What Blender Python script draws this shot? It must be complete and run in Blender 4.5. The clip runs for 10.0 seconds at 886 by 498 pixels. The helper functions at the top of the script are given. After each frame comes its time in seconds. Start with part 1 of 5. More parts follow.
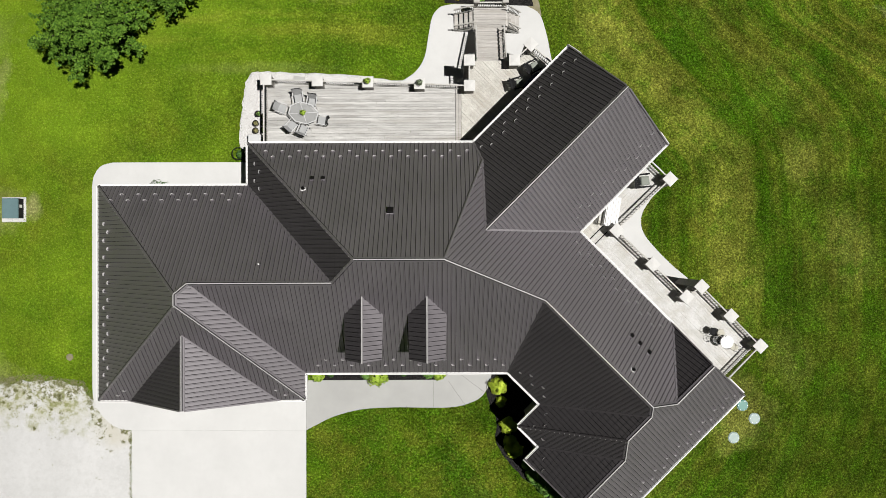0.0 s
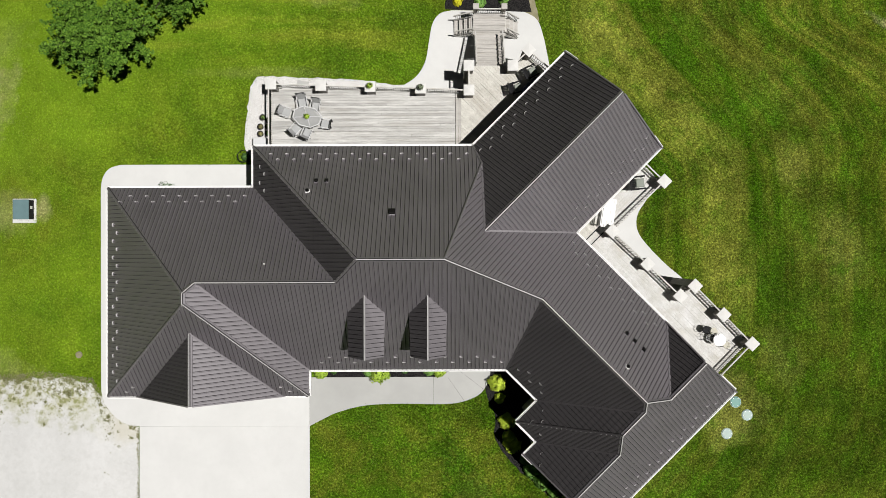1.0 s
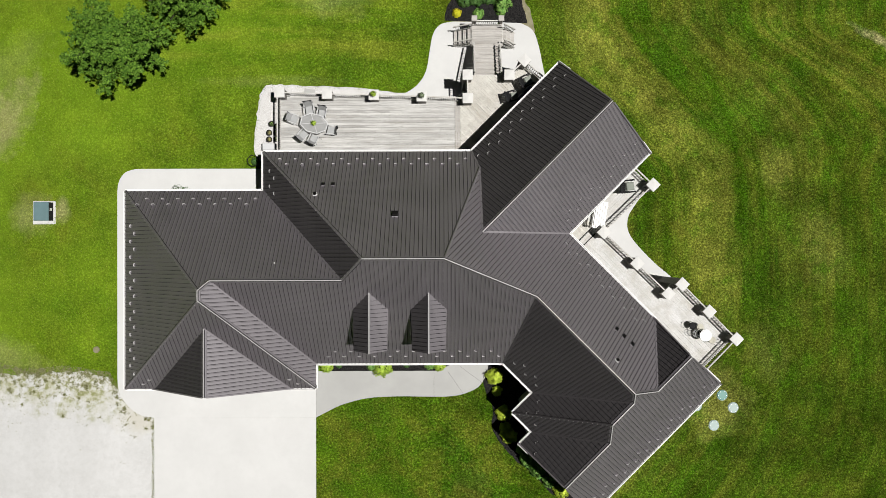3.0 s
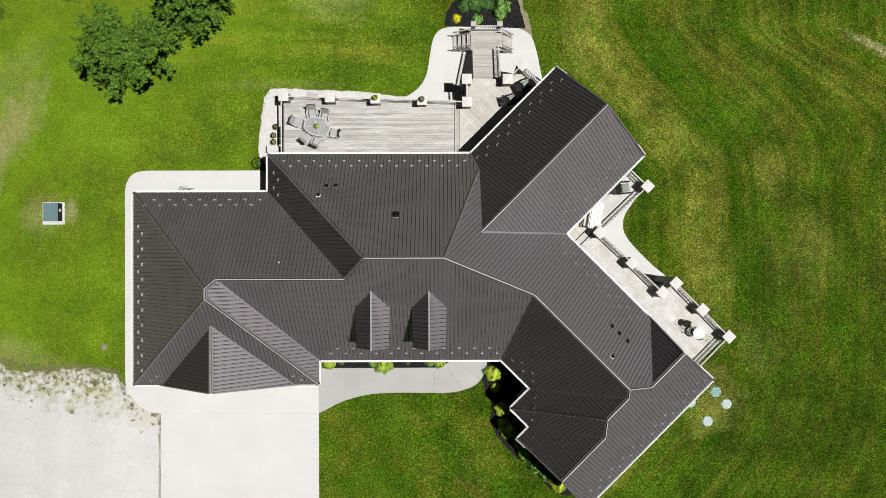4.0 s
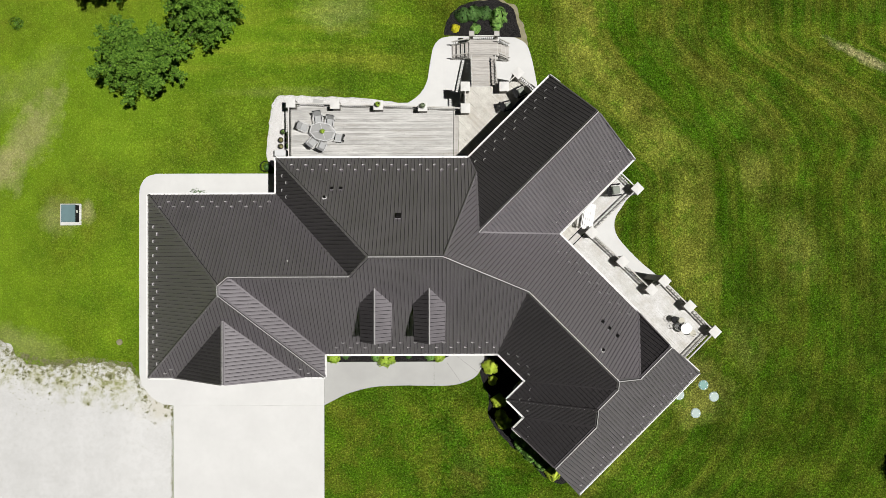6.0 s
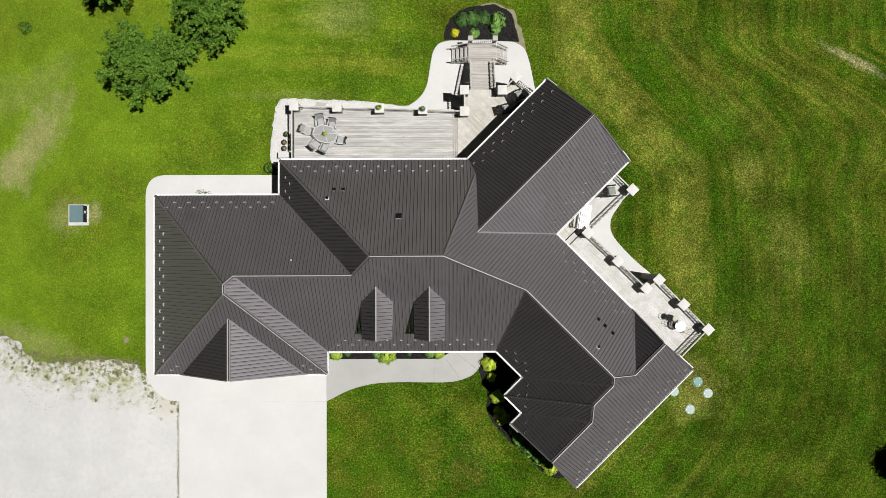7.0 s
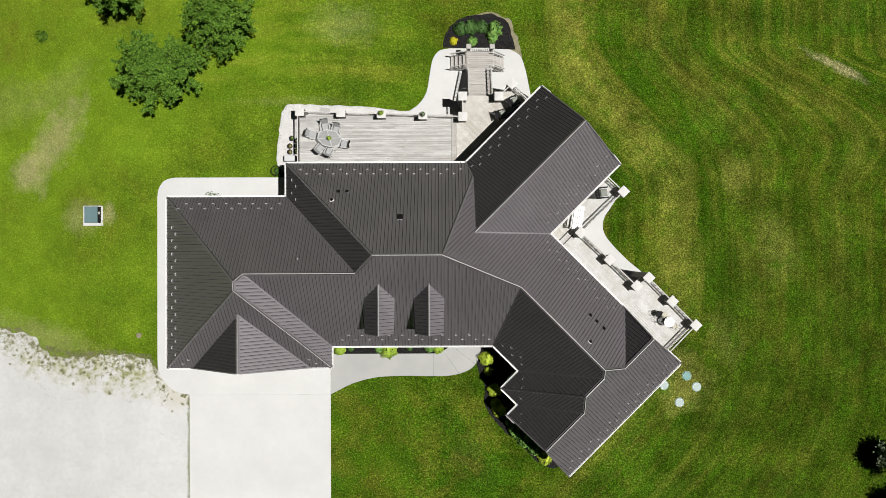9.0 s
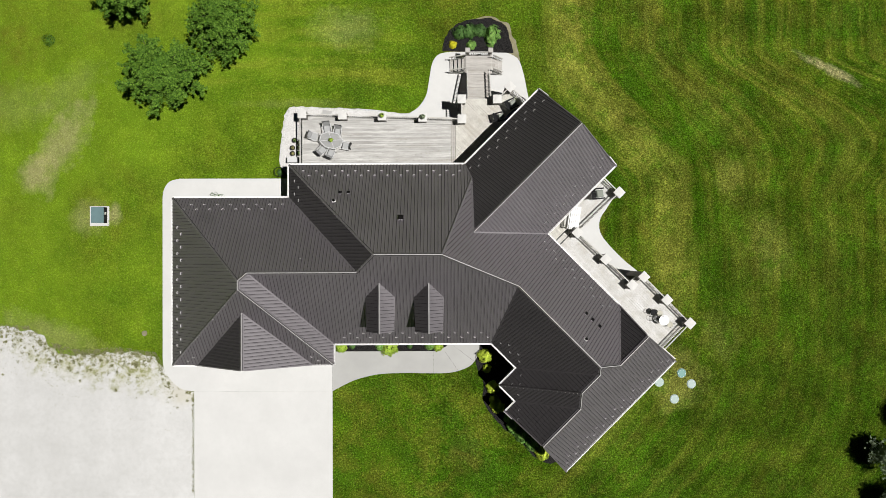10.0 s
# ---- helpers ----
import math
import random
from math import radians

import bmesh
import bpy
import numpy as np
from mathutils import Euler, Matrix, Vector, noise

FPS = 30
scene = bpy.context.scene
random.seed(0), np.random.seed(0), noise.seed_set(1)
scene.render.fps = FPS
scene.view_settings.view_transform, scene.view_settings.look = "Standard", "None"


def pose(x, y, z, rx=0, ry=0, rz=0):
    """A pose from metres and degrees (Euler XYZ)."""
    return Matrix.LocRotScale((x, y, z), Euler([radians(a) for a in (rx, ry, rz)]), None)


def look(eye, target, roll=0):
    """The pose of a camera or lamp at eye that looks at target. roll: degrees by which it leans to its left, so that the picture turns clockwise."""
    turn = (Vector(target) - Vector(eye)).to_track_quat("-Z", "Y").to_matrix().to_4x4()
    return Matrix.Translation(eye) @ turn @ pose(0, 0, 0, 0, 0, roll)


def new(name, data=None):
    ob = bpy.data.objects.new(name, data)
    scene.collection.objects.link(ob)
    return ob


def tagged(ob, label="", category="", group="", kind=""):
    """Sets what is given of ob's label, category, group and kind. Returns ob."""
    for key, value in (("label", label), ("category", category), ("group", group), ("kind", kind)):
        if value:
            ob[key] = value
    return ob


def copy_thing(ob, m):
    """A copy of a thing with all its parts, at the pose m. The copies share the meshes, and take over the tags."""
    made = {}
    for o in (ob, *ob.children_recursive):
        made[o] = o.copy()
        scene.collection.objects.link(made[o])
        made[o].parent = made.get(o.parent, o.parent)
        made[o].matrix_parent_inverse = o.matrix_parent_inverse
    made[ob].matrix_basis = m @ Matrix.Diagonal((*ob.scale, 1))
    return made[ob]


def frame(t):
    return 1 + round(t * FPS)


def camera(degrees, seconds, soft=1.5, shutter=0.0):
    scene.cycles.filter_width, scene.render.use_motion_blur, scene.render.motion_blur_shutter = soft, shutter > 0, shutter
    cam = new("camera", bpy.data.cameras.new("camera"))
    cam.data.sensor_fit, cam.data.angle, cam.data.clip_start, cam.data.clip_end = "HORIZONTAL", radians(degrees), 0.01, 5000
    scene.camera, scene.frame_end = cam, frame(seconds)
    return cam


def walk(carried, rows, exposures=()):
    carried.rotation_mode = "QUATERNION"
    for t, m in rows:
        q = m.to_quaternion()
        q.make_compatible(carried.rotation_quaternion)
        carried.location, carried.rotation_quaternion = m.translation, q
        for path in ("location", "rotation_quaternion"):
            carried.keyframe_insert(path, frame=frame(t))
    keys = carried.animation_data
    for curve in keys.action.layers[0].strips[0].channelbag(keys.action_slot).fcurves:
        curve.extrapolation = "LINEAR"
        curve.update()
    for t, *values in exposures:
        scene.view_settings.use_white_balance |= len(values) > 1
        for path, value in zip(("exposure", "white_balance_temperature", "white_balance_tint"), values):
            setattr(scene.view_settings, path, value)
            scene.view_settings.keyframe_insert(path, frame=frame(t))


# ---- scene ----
cam = camera(66.0, 10.0, 0.75)
# seconds; eye x, y, z in metres; turn about x, y, z in degrees (0, 0, 0 looks straight down)
PATH = [
    (0.0, -0.041, 0.386, 36.709, 0.184, 0.039, -0.184),
    (0.5, -0.058, 0.391, 37.173, 0.191, 0.019, -0.177),
    (1.0, -0.073, 0.391, 37.641, 0.199, 0.002, -0.171),
    (1.5, -0.085, 0.388, 38.115, 0.209, -0.014, -0.166),
    (2.0, -0.094, 0.380, 38.592, 0.221, -0.028, -0.163),
    (2.5, -0.102, 0.370, 39.074, 0.233, -0.039, -0.162),
    (3.0, -0.107, 0.356, 39.558, 0.246, -0.049, -0.161),
    (3.5, -0.111, 0.341, 40.044, 0.259, -0.058, -0.161),
    (4.0, -0.113, 0.324, 40.532, 0.272, -0.065, -0.162),
    (4.5, -0.112, 0.305, 41.021, 0.285, -0.071, -0.163),
    (5.0, -0.111, 0.286, 41.511, 0.297, -0.076, -0.165),
    (5.5, -0.107, 0.266, 42.001, 0.308, -0.080, -0.168),
    (6.0, -0.102, 0.246, 42.490, 0.318, -0.084, -0.170),
    (6.5, -0.096, 0.227, 42.978, 0.326, -0.087, -0.173),
    (7.0, -0.088, 0.208, 43.464, 0.332, -0.089, -0.176),
    (7.5, -0.079, 0.191, 43.947, 0.336, -0.091, -0.178),
    (8.0, -0.069, 0.176, 44.427, 0.337, -0.094, -0.181),
    (8.5, -0.058, 0.164, 44.904, 0.336, -0.096, -0.182),
    (9.0, -0.047, 0.154, 45.376, 0.330, -0.098, -0.183),
    (9.5, -0.034, 0.147, 45.843, 0.322, -0.101, -0.184),
    (10.0, -0.020, 0.144, 46.305, 0.309, -0.105, -0.183),
]
walk(cam, [(t, pose(*p)) for t, *p in PATH])

# ---------------------------------------------------------------- light
SHIFT = Vector((-0.375, 0.06, -1.0))            # way of the sunlight
sun_dir = -SHIFT.normalized()
elevation = math.asin(sun_dir.z)
sun = new("sun", bpy.data.lights.new("sun", "SUN"))
sun.data.energy, sun.data.angle, sun.data.color = 5.0, radians(0.53), (1.0, 0.975, 0.94)
sun.matrix_basis = look((30, 2, 60), Vector((30, 2, 60)) + SHIFT)
world = bpy.data.worlds.new("sky")
scene.world = world
world.use_nodes = True
wn = world.node_tree
sky = wn.nodes.new("ShaderNodeTexSky")
sky.sky_type, sky.sun_disc = "NISHITA", False
sky.air_density, sky.dust_density, sky.altitude = 0.02, 0.0, 300
sky.sun_elevation, sky.sun_rotation = elevation, math.atan2(sun_dir.x, sun_dir.y)
wn.links.new(sky.outputs[0], wn.nodes["Background"].inputs[0])
wn.nodes["Background"].inputs[1].default_value = 0.05
scene.view_settings.exposure = 0.08


# ---------------------------------------------------------------- materials
class Mat:
    """A node material with short forms for common nodes."""

    def __init__(self, name, rough=0.7, metal=0.0, spec=0.5):
        self.m = bpy.data.materials.new(name)
        self.m.use_nodes = True
        self.t = self.m.node_tree
        self.b = self.t.nodes["Principled BSDF"]
        self.b.inputs["Roughness"].default_value = rough
        self.b.inputs["Metallic"].default_value = metal
        self.b.inputs["Specular IOR Level"].default_value = spec
        self.geo = self.t.nodes.new("ShaderNodeNewGeometry")

    def link(self, a, b):
        self.t.links.new(a, b)

    def noise(self, scale, detail=4.0, rough=0.6, stretch=None, distort=0.0, turn=0.0):
        src = self.geo.outputs["Position"]
        if turn:
            mp = self.t.nodes.new("ShaderNodeMapping")
            mp.inputs["Rotation"].default_value = (0, 0, radians(turn))
            self.link(src, mp.inputs[0])
            src = mp.outputs[0]
        if stretch:
            mp = self.t.nodes.new("ShaderNodeMapping")
            mp.inputs["Scale"].default_value = stretch
            self.link(src, mp.inputs[0])
            src = mp.outputs[0]
        n = self.t.nodes.new("ShaderNodeTexNoise")
        n.inputs["Scale"].default_value, n.inputs["Detail"].default_value = scale, detail
        n.inputs["Roughness"].default_value, n.inputs["Distortion"].default_value = rough, distort
        self.link(src, n.inputs["Vector"])
        return n.outputs[0]

    def cells(self, scale):
        n = self.t.nodes.new("ShaderNodeTexVoronoi")
        n.inputs["Scale"].default_value = scale
        self.link(self.geo.outputs["Position"], n.inputs["Vector"])
        return n

    def span(self, value, lo, hi, to_lo=0.0, to_hi=1.0):
        n = self.t.nodes.new("ShaderNodeMapRange")
        n.inputs[1].default_value, n.inputs[2].default_value = lo, hi
        n.inputs[3].default_value, n.inputs[4].default_value = to_lo, to_hi
        self.link(value, n.inputs[0])
        return n.outputs[0]

    def math(self, op, a, b):
        n = self.t.nodes.new("ShaderNodeMath")
        n.operation = op
        for sock, v in zip(n.inputs, (a, b)):
            if isinstance(v, (int, float)):
                sock.default_value = v
            else:
                self.link(v, sock)
        return n.outputs[0]

    def mix(self, fac, a, b, mode="MIX"):
        n = self.t.nodes.new("ShaderNodeMix")
        n.data_type, n.blend_type = "RGBA", mode
        for sock, v in ((n.inputs[0], fac), (n.inputs[6], a), (n.inputs[7], b)):
            if isinstance(v, (int, float)):
                sock.default_value = v
            elif isinstance(v, tuple):
                sock.default_value = (*v, 1)
            else:
                self.link(v, sock)
        return n.outputs[2]

    def random(self):
        n = self.t.nodes.new("ShaderNodeObjectInfo")
        return n.outputs["Random"]

    def island(self):
        return self.geo.outputs["Random Per Island"]

    def color(self, c):
        if isinstance(c, tuple):
            self.b.inputs["Base Color"].default_value = (*c, 1)
        else:
            self.link(c, self.b.inputs["Base Color"])
        return self

    def bump(self, height, strength=0.3, distance=0.01):
        n = self.t.nodes.new("ShaderNodeBump")
        n.inputs["Strength"].default_value, n.inputs["Distance"].default_value = strength, distance
        self.link(height, n.inputs["Height"])
        self.link(n.outputs[0], self.b.inputs["Normal"])
        return self


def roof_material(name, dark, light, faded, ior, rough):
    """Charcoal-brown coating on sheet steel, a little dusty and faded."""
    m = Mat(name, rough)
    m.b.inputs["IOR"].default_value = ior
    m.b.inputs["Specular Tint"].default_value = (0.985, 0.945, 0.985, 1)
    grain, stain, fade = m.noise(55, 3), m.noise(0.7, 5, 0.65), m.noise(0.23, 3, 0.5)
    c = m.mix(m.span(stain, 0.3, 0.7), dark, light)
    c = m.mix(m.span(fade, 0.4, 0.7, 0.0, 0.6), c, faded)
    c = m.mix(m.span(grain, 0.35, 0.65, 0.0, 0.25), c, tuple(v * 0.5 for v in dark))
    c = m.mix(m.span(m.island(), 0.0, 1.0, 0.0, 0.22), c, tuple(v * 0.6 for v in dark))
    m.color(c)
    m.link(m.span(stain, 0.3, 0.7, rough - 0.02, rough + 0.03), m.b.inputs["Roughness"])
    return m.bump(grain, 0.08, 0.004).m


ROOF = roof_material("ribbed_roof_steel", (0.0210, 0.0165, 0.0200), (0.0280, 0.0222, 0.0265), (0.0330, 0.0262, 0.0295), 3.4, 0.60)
# darker copy of the roof steel, with west-side shade painted into its colour
ROOF_SHADED = roof_material("shaded_roof_steel", (0.0272, 0.0252, 0.0260), (0.0360, 0.0335, 0.0345), (0.0415, 0.0380, 0.0382), 1.5, 0.62)
# black for vent hoods, lap joints, and the shade painted beside the ribs
SEAM_SHADE_HOOD = Mat("black_seam_shade_and_hood", 0.8, 0, 0.1).color((0.007, 0.0065, 0.0065)).m


def plain(name, c, rough=0.6, metal=0.0, vary=0.15, scale=3.0, fine=40.0, bump=0.1):
    m = Mat(name, rough, metal)
    big, small = m.noise(scale, 4), m.noise(fine, 3)
    k = tuple(v * (1 - vary) for v in c)
    col = m.mix(m.span(big, 0.3, 0.7), k, c)
    col = m.mix(m.span(small, 0.3, 0.7, 0.0, vary), col, tuple(v * 0.6 for v in c))
    m.color(col)
    return m.bump(small, bump, 0.005).m


# pale metal: painted highlight of the ridge crests, and bright hip screws
CAP = plain("pale_highlight_metal", (0.37, 0.365, 0.36), 0.5)
WHITE = plain("white_trim_paint", (0.74, 0.74, 0.73), 0.45, vary=0.06)
WALL = plain("pale_grey_siding", (0.50, 0.49, 0.46), 0.7)
BLACK = plain("black_coated_metal", (0.014, 0.014, 0.015), 0.8)
BLACK.node_tree.nodes["Principled BSDF"].inputs["Specular IOR Level"].default_value = 0.2
GALV = plain("dull_aluminium", (0.70, 0.70, 0.69), 0.50, 0.45, vary=0.05)
GREYFRAME = plain("silver_grey_powder_coat", (0.56, 0.565, 0.57), 0.4)
SLING = plain("grey_mesh_sling", (0.36, 0.365, 0.365), 0.8, fine=120)
CREAM = plain("cream_cushion_fabric", (0.52, 0.50, 0.42), 0.9)
SAGE = plain("grey_green_cushion_fabric", (0.24, 0.26, 0.225), 0.9)
CAPSTONE = plain("white_cast_stone", (0.60, 0.595, 0.575), 0.75, vary=0.1)
PILLAR = plain("grey_ledge_stone", (0.30, 0.285, 0.265), 0.85, vary=0.5, scale=7.0, bump=0.5)
SOIL = plain("potting_soil", (0.03, 0.022, 0.016), 0.95)
TERRACOTTA = plain("weathered_planter", (0.16, 0.145, 0.11), 0.85, vary=0.4)
GREENBOX = plain("grey_green_cabinet_paint", (0.115, 0.19, 0.20), 0.45)
TEAL = plain("teal_plastic_lid", (0.045, 0.20, 0.165), 0.5)
PALELID = plain("faded_green_plastic_lid", (0.27, 0.36, 0.33), 0.5)
GLASSTOP = plain("frosted_table_glass", (0.46, 0.465, 0.46), 0.3, vary=0.08)
GLASSTOP.node_tree.nodes["Principled BSDF"].inputs["Alpha"].default_value = 0.45
BARK = plain("grey_brown_bark", (0.10, 0.08, 0.06), 0.9, vary=0.5, scale=9.0, bump=0.8)


def concrete(name, c, stain=0.12):
    m = Mat(name, 0.85)
    blot, cloud, grain = m.noise(0.45, 6, 0.6), m.noise(2.3, 5, 0.65), m.noise(70, 3)
    col = m.mix(m.span(blot, 0.35, 0.68), c, tuple(v * (1 - stain) for v in c))
    col = m.mix(m.span(cloud, 0.45, 0.75, 0.0, 0.35), col, tuple(v * 0.88 for v in c))
    col = m.mix(m.span(grain, 0.3, 0.7, 0.0, 0.10), col, (0.3, 0.29, 0.27))
    return m.color(col).bump(grain, 0.15, 0.004).m


CONCRETE = concrete("pale_concrete", (0.575, 0.575, 0.566), 0.08)
PATIO_SLAB = concrete("patio_concrete", (0.545, 0.545, 0.535), 0.10)
WALKWAY = concrete("grey_concrete", (0.385, 0.385, 0.373))


def wood(name, c1, c2, along):
    m = Mat(name, 0.85)
    s = {"x": (0.6, 14, 14), "y": (14, 0.6, 14), "d": (7, 7, 7)}[along]
    grain, blot = m.noise(3.0, 6, 0.7, s), m.noise(0.9, 4)
    col = m.mix(m.random(), c1, c2)
    wash = m.noise(1.1, 5, 0.7, {"x": (0.35, 3.2, 1), "y": (3.2, 0.35, 1), "d": (1.2, 1.2, 1)}[along])
    col = m.mix(m.span(wash, 0.46, 0.66, 0.0, 0.75), col, tuple(min(0.66, v * 1.28) for v in c2))
    col = m.mix(m.span(wash, 0.46, 0.30, 0.0, 0.55), col, tuple(v * k for v, k in zip(c1, (0.92, 0.86, 0.76))))
    col = m.mix(m.span(grain, 0.42, 0.7, 0.0, 0.55), col, tuple(v * 0.55 for v in c1))
    col = m.mix(m.span(blot, 0.45, 0.75, 0.0, 0.35), col, tuple(v * 0.8 for v in c2))
    return m.color(col).bump(grain, 0.25, 0.006).m


DECK_X = wood("weathered_deck_wood", (0.33, 0.325, 0.31), (0.52, 0.51, 0.49), "x")
DECK_Y = wood("weathered_bridge_wood", (0.34, 0.325, 0.30), (0.44, 0.42, 0.395), "x")
DECK_D = wood("weathered_diagonal_wood", (0.43, 0.41, 0.37), (0.53, 0.51, 0.465), "d")
DECK_W = wood("sun_bleached_deck_wood", (0.47, 0.46, 0.435), (0.575, 0.565, 0.54), "d")
RAIL = wood("grey_rail_wood", (0.44, 0.43, 0.40), (0.56, 0.545, 0.51), "d")


def spot(m, cx, cy, rx, ry, turn):
    """1 inside a soft, noisy ellipse on the lawn, 0 outside."""
    mp = m.t.nodes.new("ShaderNodeMapping")
    mp.vector_type = "TEXTURE"
    mp.inputs["Location"].default_value, mp.inputs["Rotation"].default_value = (cx, cy, 0), (0, 0, radians(turn))
    mp.inputs["Scale"].default_value = (rx, ry, 1000)
    m.link(m.geo.outputs["Position"], mp.inputs[0])
    n = m.t.nodes.new("ShaderNodeVectorMath")
    n.operation = "LENGTH"
    m.link(mp.outputs[0], n.inputs[0])
    d = m.math("ADD", n.outputs["Value"], m.span(m.noise(0.9, 5, 0.65), 0.3, 0.7, -0.35, 0.35))
    return m.span(d, 1.15, 0.35)


SWING = (10.2, 15.5, 17.6, 4.5)        # x and y where the mower's line begins its swing round the wing, and where it ends


def lawn_nodes(m):
    big, mid, tuft = m.noise(0.10, 4, 0.55), m.noise(0.55, 5, 0.60), m.noise(15, 4, 0.75)
    sep = m.t.nodes.new("ShaderNodeSeparateXYZ")
    m.link(m.geo.outputs["Position"], sep.inputs[0])
    X_, Y_ = sep.outputs[0], sep.outputs[1]
    # western lawn painted lighter: sunlight thrown back by the grass, put into its colour
    lean = m.math("SUBTRACT", X_, m.math("MULTIPLY", Y_, 0.42))
    west = m.span(m.math("ADD", lean, m.span(big, 0.3, 0.7, -8, 8)), 4.0, -26.0)
    dark_, light_ = m.mix(west, (0.0225, 0.0600, 0.0028), (0.112, 0.190, 0.011)), m.mix(west, (0.0445, 0.0920, 0.0045), (0.150, 0.236, 0.014))
    col = m.mix(m.span(mid, 0.32, 0.68), dark_, light_)
    # drier, yellower turf, more of it on the eastern slope, in mowing arcs
    east = m.span(m.math("ADD", X_, m.math("MULTIPLY", Y_, 0.9)), 0.0, 28.0, 0.0, 0.18)
    dry = m.span(m.math("ADD", big, east), 0.48, 0.66)
    dry = m.math("MULTIPLY", dry, m.span(m.noise(0.42, 5, 0.7), 0.40, 0.60, 0.15, 1.0))
    dry = m.math("MULTIPLY", dry, m.span(m.noise(1.6, 5, 0.7), 0.35, 0.62, 0.35, 1.0))
    col = m.mix(m.math("MULTIPLY", dry, 0.72), col, (0.122, 0.116, 0.015))
    deep = m.span(m.noise(0.30, 5, 0.60, None, 0.6), 0.45, 0.66, 0.0, 0.8)
    col = m.mix(m.math("MULTIPLY", deep, m.span(west, 0.0, 1.0, 1.0, 0.22)), col, (0.030, 0.074, 0.005))
    # the mower's rounds: how far out from a line that swings round the wing, and how far along it
    step = m.span(Y_, SWING[1], SWING[3])
    ease = m.math("MULTIPLY", m.math("MULTIPLY", step, step), m.math("SUBTRACT", 3.0, m.math("MULTIPLY", step, 2.0)))
    lane = m.math("ADD", SWING[0], m.math("MULTIPLY", ease, SWING[2] - SWING[0]))
    lean_ = m.math("MULTIPLY", m.math("MULTIPLY", step, m.math("SUBTRACT", 1.0, step)), 6 * (SWING[2] - SWING[0]) / (SWING[1] - SWING[3]))
    side = m.math("DIVIDE", m.math("SUBTRACT", X_, lane), m.math("SQRT", m.math("ADD", 1.0, m.math("MULTIPLY", lean_, lean_)), 0))
    # past the south-east eave the rounds turn to run along it
    corner = m.math("SUBTRACT", m.math("MULTIPLY", m.math("SUBTRACT", X_, Y_), 0.707), 18.3)
    across = m.math("SMOOTH_MAX", side, corner)
    across.node.inputs[2].default_value = 6.0

    def combed(thick, long_, seed, first, second):
        v = m.t.nodes.new("ShaderNodeCombineXYZ")
        m.link(m.math("MULTIPLY", first, 1 / thick), v.inputs[0])
        m.link(m.math("MULTIPLY", second, 1 / long_), v.inputs[1])
        v.inputs[2].default_value = seed
        n = m.t.nodes.new("ShaderNodeTexNoise")
        n.inputs["Scale"].default_value, n.inputs["Detail"].default_value, n.inputs["Roughness"].default_value = 1.0, 4.0, 0.62
        m.link(v.outputs[0], n.inputs["Vector"])
        return n.outputs[0]

    DRY, LUSH = (0.164, 0.171, 0.028), (0.030, 0.070, 0.003)
    rounds = m.math("MULTIPLY", m.span(X_, 4.5, 8.5), m.span(Y_, -6.0, -1.0, 0.70, 1.0))
    lines = combed(0.85, 9.0, 1.0, across, Y_)
    col = m.mix(m.math("MULTIPLY", m.span(lines, 0.48, 0.66), m.math("MULTIPLY", rounds, 0.65)), col, (0.135, 0.142, 0.019))
    col = m.mix(m.math("MULTIPLY", m.span(lines, 0.49, 0.34), m.math("MULTIPLY", rounds, 0.55)), col, (0.032, 0.080, 0.003))
    wheel = m.math("ADD", 1.0, m.math("MULTIPLY", rounds, m.span(combed(0.55, 22.0, 7.0, across, Y_), 0.36, 0.64, -0.16, 0.16)))
    # broad drier bands beside the wing
    bend = m.math("ADD", across, m.span(m.noise(0.4, 6, 0.72), 0.3, 0.7, -0.8, 0.8))
    for at, half, weight, soft, tone in ((-4.5, 1.3, 0.55, 0.3, LUSH), (-1.1, 2.2, 0.85, 0.4, DRY), (2.2, 1.5, 0.60, 0.3, LUSH), (5.0, 1.8, 0.45, 0.1, DRY), (8.6, 1.5, 0.32, 0.1, LUSH), (11.5, 1.8, 0.28, 0.1, DRY)):
        off = m.math("ABSOLUTE", m.math("SUBTRACT", bend, at), 0)
        band = m.math("MULTIPLY", m.span(off, half, half * soft), m.span(X_, 5.0, 9.0))
        band = m.math("MULTIPLY", band, m.span(m.noise(0.55, 5, 0.62), 0.34, 0.62, 0.3, 1.0))
        band = m.math("MULTIPLY", band, m.span(Y_, -7.0, -1.0, 0.25, 1.0))
        col = m.mix(m.math("MULTIPLY", band, weight), col, tone)
    # one sharp wheel track on a round turn
    dx, dy = m.math("SUBTRACT", X_, 6.0), m.math("SUBTRACT", Y_, 4.9)
    away = m.math("SQRT", m.math("ADD", m.math("MULTIPLY", dx, dx), m.math("MULTIPLY", dy, dy)), 0)
    track = m.math("ABSOLUTE", m.math("SUBTRACT", m.math("ADD", away, m.span(m.noise(1.2, 4, 0.6), 0.3, 0.7, -0.12, 0.12)), 12.65), 0)
    track = m.math("MULTIPLY", m.span(track, 0.38, 0.14), m.math("MULTIPLY", m.span(Y_, -1.0, 2.5), m.span(Y_, 13.5, 11.0)))
    track = m.math("MULTIPLY", track, m.span(X_, 8.0, 10.0))
    col = m.mix(m.math("MULTIPLY", track, 0.75), col, LUSH)
    # straight rounds north of the terrace
    strips = combed(1.5, 9.0, 4.0, Y_, X_)
    north = m.math("MULTIPLY", m.math("MULTIPLY", m.span(X_, -19.0, -13.0), m.span(X_, -1.0, -4.0)), m.span(Y_, 9.5, 12.0))
